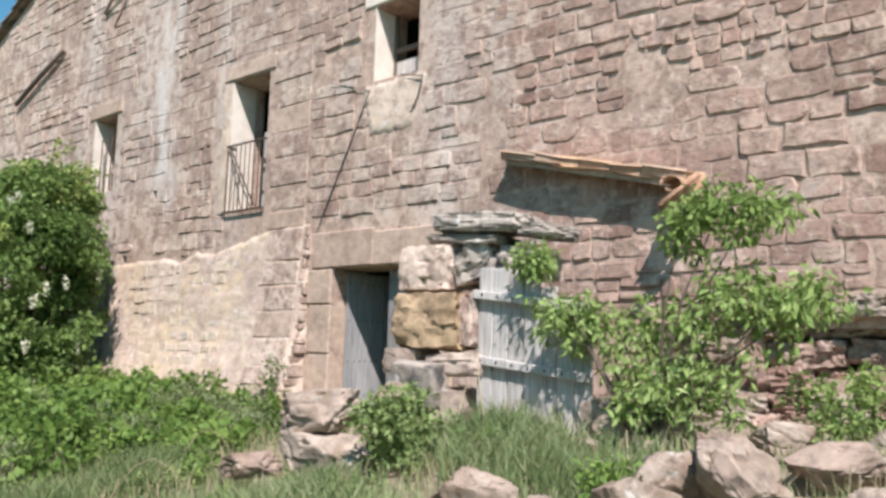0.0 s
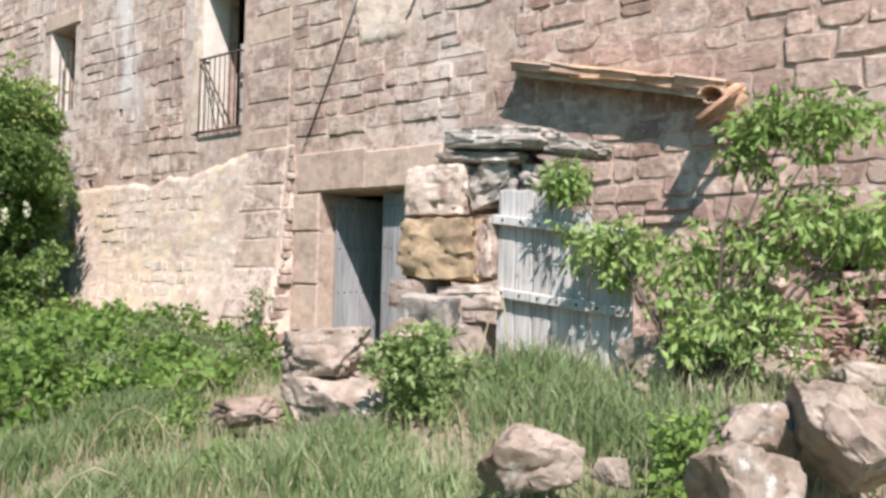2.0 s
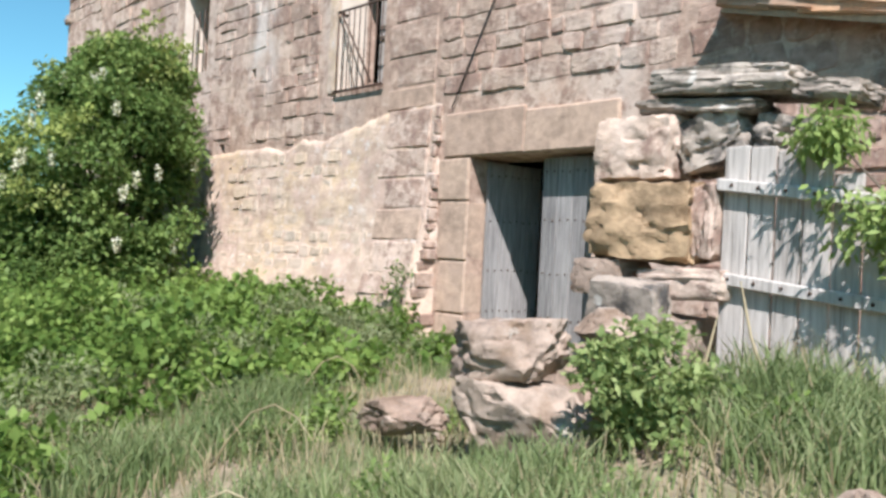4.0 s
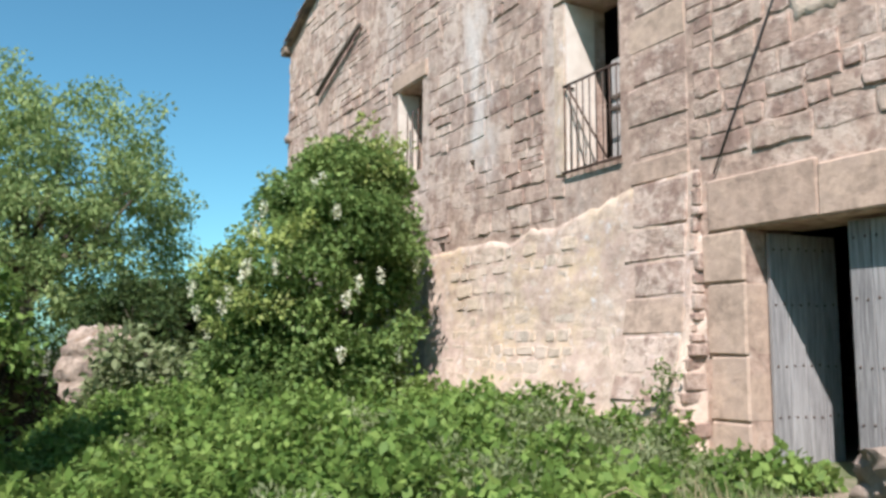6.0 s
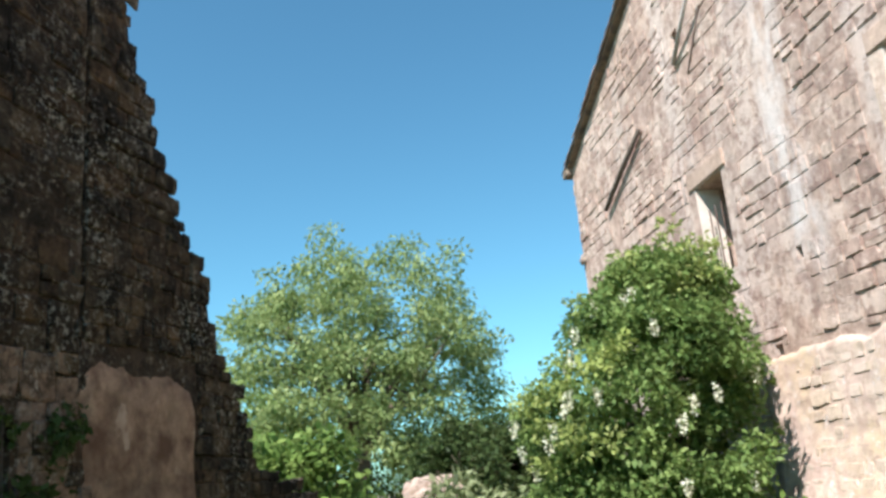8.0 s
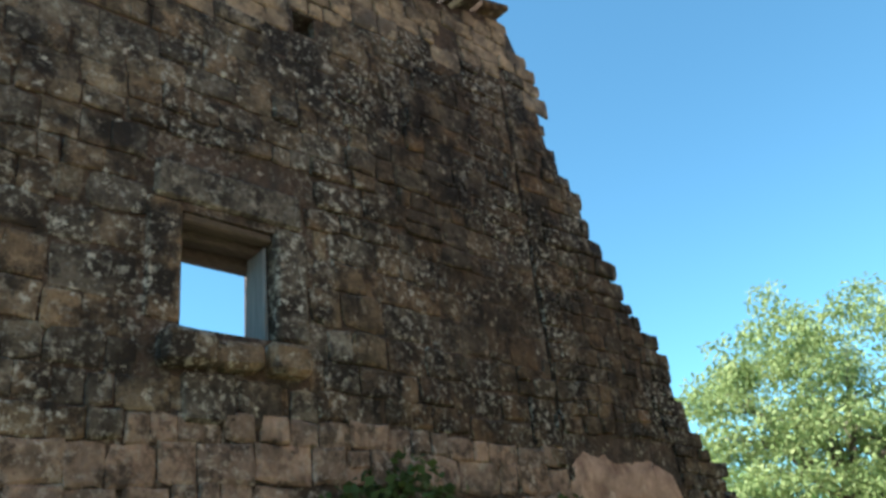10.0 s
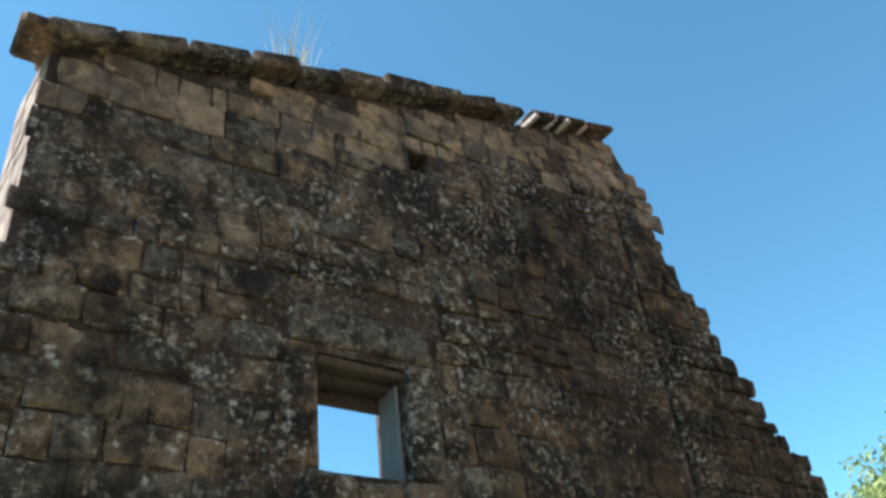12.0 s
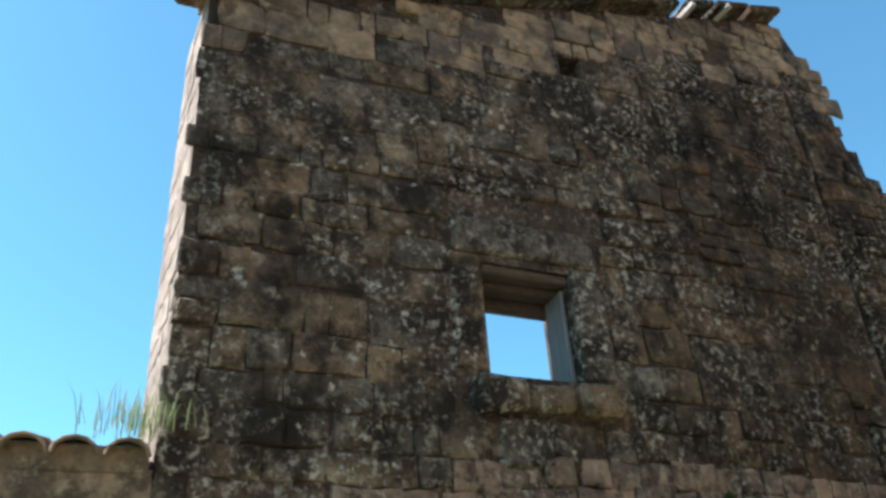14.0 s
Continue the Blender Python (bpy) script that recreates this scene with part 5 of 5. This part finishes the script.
# brambles and grass as mats of growth
def growth(x, y):
    """Height of the bramble mat at a place; 0 where there is none."""
    lane = ease(0.9, 2.0, x + 0.35 * noise.noise((y * 0.6, 1, 0))) * ease(7.4 + 0.5 * ease(1.5, 3.0, x), 9.0 + 0.4 * ease(1.5, 3.0, x), y + 0.6 * noise.noise((x, 3, 1)))
    west = ease(2.3, 0.9, x) * ease(6.8, 8.6, y)
    both = max(lane, west * 0.95)
    if x > 5.75:
        both = 0
    return both * max(0.0, 0.28 + 0.34 * noise.noise((x * 0.8, y * 0.8, 5)) + 0.30 * noise.noise((x * 2.3, y * 2.3, 9)) + 0.10 * ease(9, 12, y))


r = random.Random(71)
mats = {"brambles": [], "weeds": []}
for _ in range(7600):
    x, y = r.uniform(-3.2, 5.75), 6.3 + 14.2 * r.random() ** 1.35
    h = growth(x, y)
    ruin_side = (Vector((x, y, 0)) - Vector((-3.788, 6.748, 0))).dot(RUIN_N)
    if h > 0.10 and ruin_side > 0.35 and noise.noise((x * 3.1, y * 3.1, 17)) < 0.32:
        mats["weeds" if noise.noise((x * 0.9, y * 0.7, 41)) > 0.27 and x > 1.2 else "brambles"].append((x, y, ground_z(x, y) + h * r.uniform(0.35, 1.12)))
brambles = leaf_part("brambles", leaf_cloud(mats["brambles"], 0.15, 22, 0.092, 11, 1.5, 0.1, 0.6), M_LEAF_BRAMBLE)
tagged(brambles, "low mat of green brambles filling the lane", "brambles", kind="stuff")
weeds = leaf_part("weeds", leaf_cloud(mats["weeds"], 0.15, 36, 0.06, 15, 3.0, -0.5, 0.4), M_LEAF_NETTLE)
tagged(weeds, "grey-green weeds growing through the brambles", "weeds", kind="stuff")


def blades(n, region, height, seed, width=0.0055, bare=-9.0):
    rr = np.random.RandomState(seed)
    out = []
    for _ in range(n):
        x, y = region(rr)
        if noise.noise((x * 1.6, y * 1.6, 51)) + 0.5 * noise.noise((x * 4.5, y * 4.5, 53)) < bare:
            continue
        z = ground_z(x, y) - 0.02
        a, h = rr.uniform(0, 2 * math.pi), height(x, y) * rr.uniform(0.5, 1.25)
        lean = np.array([math.cos(a), math.sin(a), 0]) * h * rr.uniform(0.1, 0.65)
        b = rr.uniform(0, 2 * math.pi)
        side = np.array([math.cos(b), math.sin(b), 0]) * width * rr.uniform(0.7, 1.5)
        p0 = np.array([x, y, z])
        p1 = p0 + lean * 0.35 + np.array([0, 0, h * 0.6])
        p2 = p0 + lean + np.array([0, 0, h * 0.92])
        out += [p0 - side, p0 + side, p1 + side * 0.8, p1 - side * 0.8, p1 - side * 0.8, p1 + side * 0.8, p2 + side * 0.1, p2 - side * 0.1]
    return np.array(out)


def grass_height(x, y):
    h = 0.11 + 0.05 * ease(1.2, 2.8, x) + 0.09 * noise.noise((x * 1.3, y * 1.3, 8))
    return max(0.06, h) * (0.45 if -1.6 < x < 0.9 and y < 6.2 else 1.0)


grass = leaf_part("grass", blades(30000, lambda q: (q.uniform(-2.5, 5.6), q.uniform(0.5, 12.5)), grass_height, 1, 0.0055, -0.05), M_GRASS)
tagged(grass, "tall green meadow grass among the stones", "grass", kind="stuff")
tufts = leaf_part("grass_tufts", blades(11000, lambda q: (lambda c: (c[0] + q.normal() * 0.22, c[1] + q.normal() * 0.22))([(3.3, 4.4), (3.2, 3.7), (2.2, 5.3), (1.7, 6.3), (2.4, 7.6), (3.6, 4.8), (1.6, 7.6), (2.9, 8.2), (1.9, 4.4), (2.4, 5.7)][q.randint(10)]), lambda x, y: 0.27, 2, 0.005), M_GRASS)
tagged(tufts, "thick tufts of long pale green grass", "grass", kind="stuff")
dry = leaf_part("dry_grass", blades(5500, lambda q: (q.uniform(0.8, 4.4), q.uniform(2.0, 9.5)), lambda x, y: 0.24 + 0.16 * noise.noise((x * 1.5, y * 1.5, 4)), 3, 0.0035), M_DRY)
tagged(dry, "scattered dry straw-coloured stalks", "grass", kind="stuff")

# leafy weeds scattered in the grass
r = random.Random(77)
for k in range(26):
    x, y = r.uniform(0.9, 3.9), r.uniform(2.4, 9.0)
    if (2.5 < x < 3.4 and 5.4 < y < 7.2) or math.hypot(x - 2.5, y - 3.0) < 0.8:
        continue
    herb((x, y), r.uniform(0.12, 0.24), r.uniform(0.12, 0.3), r.randrange(6, 14), 200 + k, (M_LEAF_BRAMBLE, M_LEAF_FIG, M_LEAF_SHRUB, M_LEAF_TREE)[k % 4], "low leafy weed growing in the grass", size=r.uniform(0.04, 0.075), per=26)["group"] = "weeds in the grass"

# small stones round the pile and the boulders
CHIP = [rock_mesh("stone_chip", 130 + k, (1, 1, 0.7), M_ROCK, cuts=9, rough=0.08, detail=2) for k in range(5)]
for k in range(34):
    x, y = (r.gauss(3.3, 0.35), r.gauss(5.9, 0.6)) if k % 2 else (r.gauss(3.9, 0.25), r.gauss(4.9, 0.6))
    s = r.uniform(0.03, 0.085)
    ob = new("small_stone", CHIP[k % 5])
    ob.matrix_basis = pose(x, y, ground_z(x, y) + s * 0.5, r.uniform(-20, 20), r.uniform(-20, 20), r.uniform(0, 360)) @ Matrix.Diagonal((s, s, s, 1))
    tagged(ob, "small chip of pale sandstone in the grass", "stone", "stone chips")

# dry bramble canes
for k, (a, b, top) in enumerate((((1.25, 6.4), (1.75, 6.1), 0.55), ((2.0, 7.3), (2.5, 6.9), 0.6), ((1.1, 7.2), (0.6, 7.0), 0.5), ((3.2, 8.3), (3.7, 8.0), 0.62))):
    za, zb = ground_z(*a), ground_z(*b)
    pts = [Vector((a[0], a[1], za - 0.03)).lerp(Vector((b[0], b[1], zb)), t) + Vector((0, 0, 4 * t * (1 - t) * top * 0.6)) for t in (0, 0.15, 0.35, 0.55, 0.75, 0.92, 1)]
    cane = thing("bramble_cane", "dry arching bramble cane in the grass", "cane", "dry canes")
    tube_part("cane", [(pts, [0.007, 0.007, 0.006, 0.006, 0.005, 0.004, 0.003])], M_DRY, cane, sides=5)

# dead twigs before the gate
twigs = thing("dead_twigs", "bare pale dead twigs leaning before the gate", "twigs")
for a, b in (((3.6, 4.75, 0.85), (3.9, 5.15, 1.55)), ((3.4, 4.3, 0.6), (3.75, 4.75, 1.25)), ((3.7, 5.2, 0.75), (3.95, 5.3, 1.35)), ((3.3, 3.4, 0.6), (3.5, 3.62, 1.15)), ((3.75, 4.95, 0.75), (3.85, 5.4, 1.2))):
    m = Vector(a).lerp(Vector(b), 0.55) + Vector((0.02, 0.05, 0.03))
    tube_part("twig", [([a, m, b], [0.012, 0.009, 0.004])], M_DRY, twigs, sides=5)

# ivy on the ruin's foot and grass on its top
r = random.Random(81)
ivy = thing("ivy", "dark ivy hanging over the ruin's broken doorway", "ivy")
cs = []
for _ in range(54):
    u, z = r.uniform(2.95, 5.15), r.uniform(1.6, 2.72)
    if z < 2.75 - 0.25 * abs(noise.noise((u * 2.2, 0, 0))) * 3:
        cs.append(tuple(RUIN @ Vector((r.uniform(-0.12, 0.2), u, z))))
leaf_part("foliage", leaf_cloud(cs, 0.16, 55, 0.075, 12, 1.4, 0.5, 0.3), M_LEAF_IVY_SHADE, ivy)
tube_part("stem", [([RUIN @ Vector((0.04, 3.3 + 0.4 * k, 0.2)), RUIN @ Vector((0.08, 3.4 + 0.4 * k, 1.4)), RUIN @ Vector((0.05, 3.2 + 0.45 * k, 2.5))], [0.018, 0.012, 0.005]) for k in range(4)], M_BARK, ivy, sides=6)


def tuft(at, n, height, seed, material, label, wide=0.12):
    rr = np.random.RandomState(seed)
    quads = []
    for _ in range(n):
        a = rr.uniform(0, 2 * math.pi)
        h = height * rr.uniform(0.5, 1.2)
        p0 = np.array(at) + np.append(rr.normal(size=2) * wide * 0.25, 0)
        lean = np.array([math.cos(a), math.sin(a), 0]) * h * rr.uniform(0.1, 0.6)
        side = np.array([-math.sin(a), math.cos(a), 0]) * 0.0025
        p1, p2 = p0 + lean * 0.4 + np.array([0, 0, h * 0.65]), p0 + lean + np.array([0, 0, h])
        quads += [p0 - side, p0 + side, p1 + side, p1 - side, p1 - side, p1 + side, p2, p2 - side * 0.2]
    return tagged(leaf_part("grass_tuft", np.array(quads), material), label, "grass", kind="stuff")


tuft(RUIN @ Vector((0.0, 0.12, 2.98)), 150, 0.17, 4, M_GRASS, "green grass tuft growing on the outhouse roof", 0.45)
tuft(RUIN @ Vector((-0.2, 1.95, 6.5)), 60, 0.75, 5, M_DRY, "dry feathery grass on the ruin's top", 0.3)

# pale earth bank and stones at the end of the lane
for at, size, seed in (((1.75, 18.9, 1.15), (0.85, 0.6, 1.25), 91), ((2.5, 18.0, 0.85), (0.4, 0.4, 0.75), 92), ((2.7, 16.7, 0.62), (0.34, 0.28, 0.24), 94), ((2.35, 16.4, 0.55), (0.25, 0.3, 0.2), 95)):
    rock(at, size, seed, M_ROCK, turn=seed * 31, label="pale rubble bank at the end of the lane", layer=0.18)

# ---------------------------------------------------------------- wall stones, last
left_stones = [s for s in left_stones if front_free(*s)]
right_stones = [s for s in right_stones if front_free(*s)]
lay_stones("stone", wall_front, left_stones, FRONT, SQUARED, M_STONE, 0.014, lambda u, z: -12.4 < u < -6.6 and z < 6.4, "far_stones", 1.7)
lay_stones("rubble_stone", wall_front, right_stones, FRONT, ROUGH, M_RUBBLE, 0.016, lambda u, z: -6.6 < u < -2.4 and z < 4.6, "far_rubble", 1.5)
SKIRT_MESH = [mesh_of("skirt_stone", v, f, M_SKIRT_STONE) for v, f in ROUGH[:8]]
for s in skirt_stones:
    m = FRONT @ Matrix.Translation((skirt_out(s[1]) - 0.009, s[0], s[1])) @ Matrix.Rotation(-0.09, 4, "Y") @ Matrix.Diagonal((0.013, s[2], s[3], 1))
    part_mesh("skirt_stone", SKIRT_MESH[int(abs(s[0] * 977)) % 8], wall_front, m=m)
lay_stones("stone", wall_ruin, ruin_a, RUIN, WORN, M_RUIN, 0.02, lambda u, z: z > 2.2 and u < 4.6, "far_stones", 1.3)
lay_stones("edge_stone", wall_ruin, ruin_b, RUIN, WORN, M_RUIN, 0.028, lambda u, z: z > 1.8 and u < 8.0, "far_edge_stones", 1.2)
lay_stones("foot_stone", wall_ruin, low_band, RUIN, WORN, M_RUIN_FOOT, 0.03, lambda u, z: z > 1.6, "far_foot_stones")
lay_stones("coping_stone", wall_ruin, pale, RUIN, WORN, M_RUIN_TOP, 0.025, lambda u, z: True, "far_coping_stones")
end_stones = lay_courses(random.Random(19), -0.72, -0.01, 2.4, 5.86, (0.14, 0.26), (0.9, 1.9), lambda u, z, w, h: -0.74 < u - w / 2 and u + w / 2 < 0.01, 0.02)
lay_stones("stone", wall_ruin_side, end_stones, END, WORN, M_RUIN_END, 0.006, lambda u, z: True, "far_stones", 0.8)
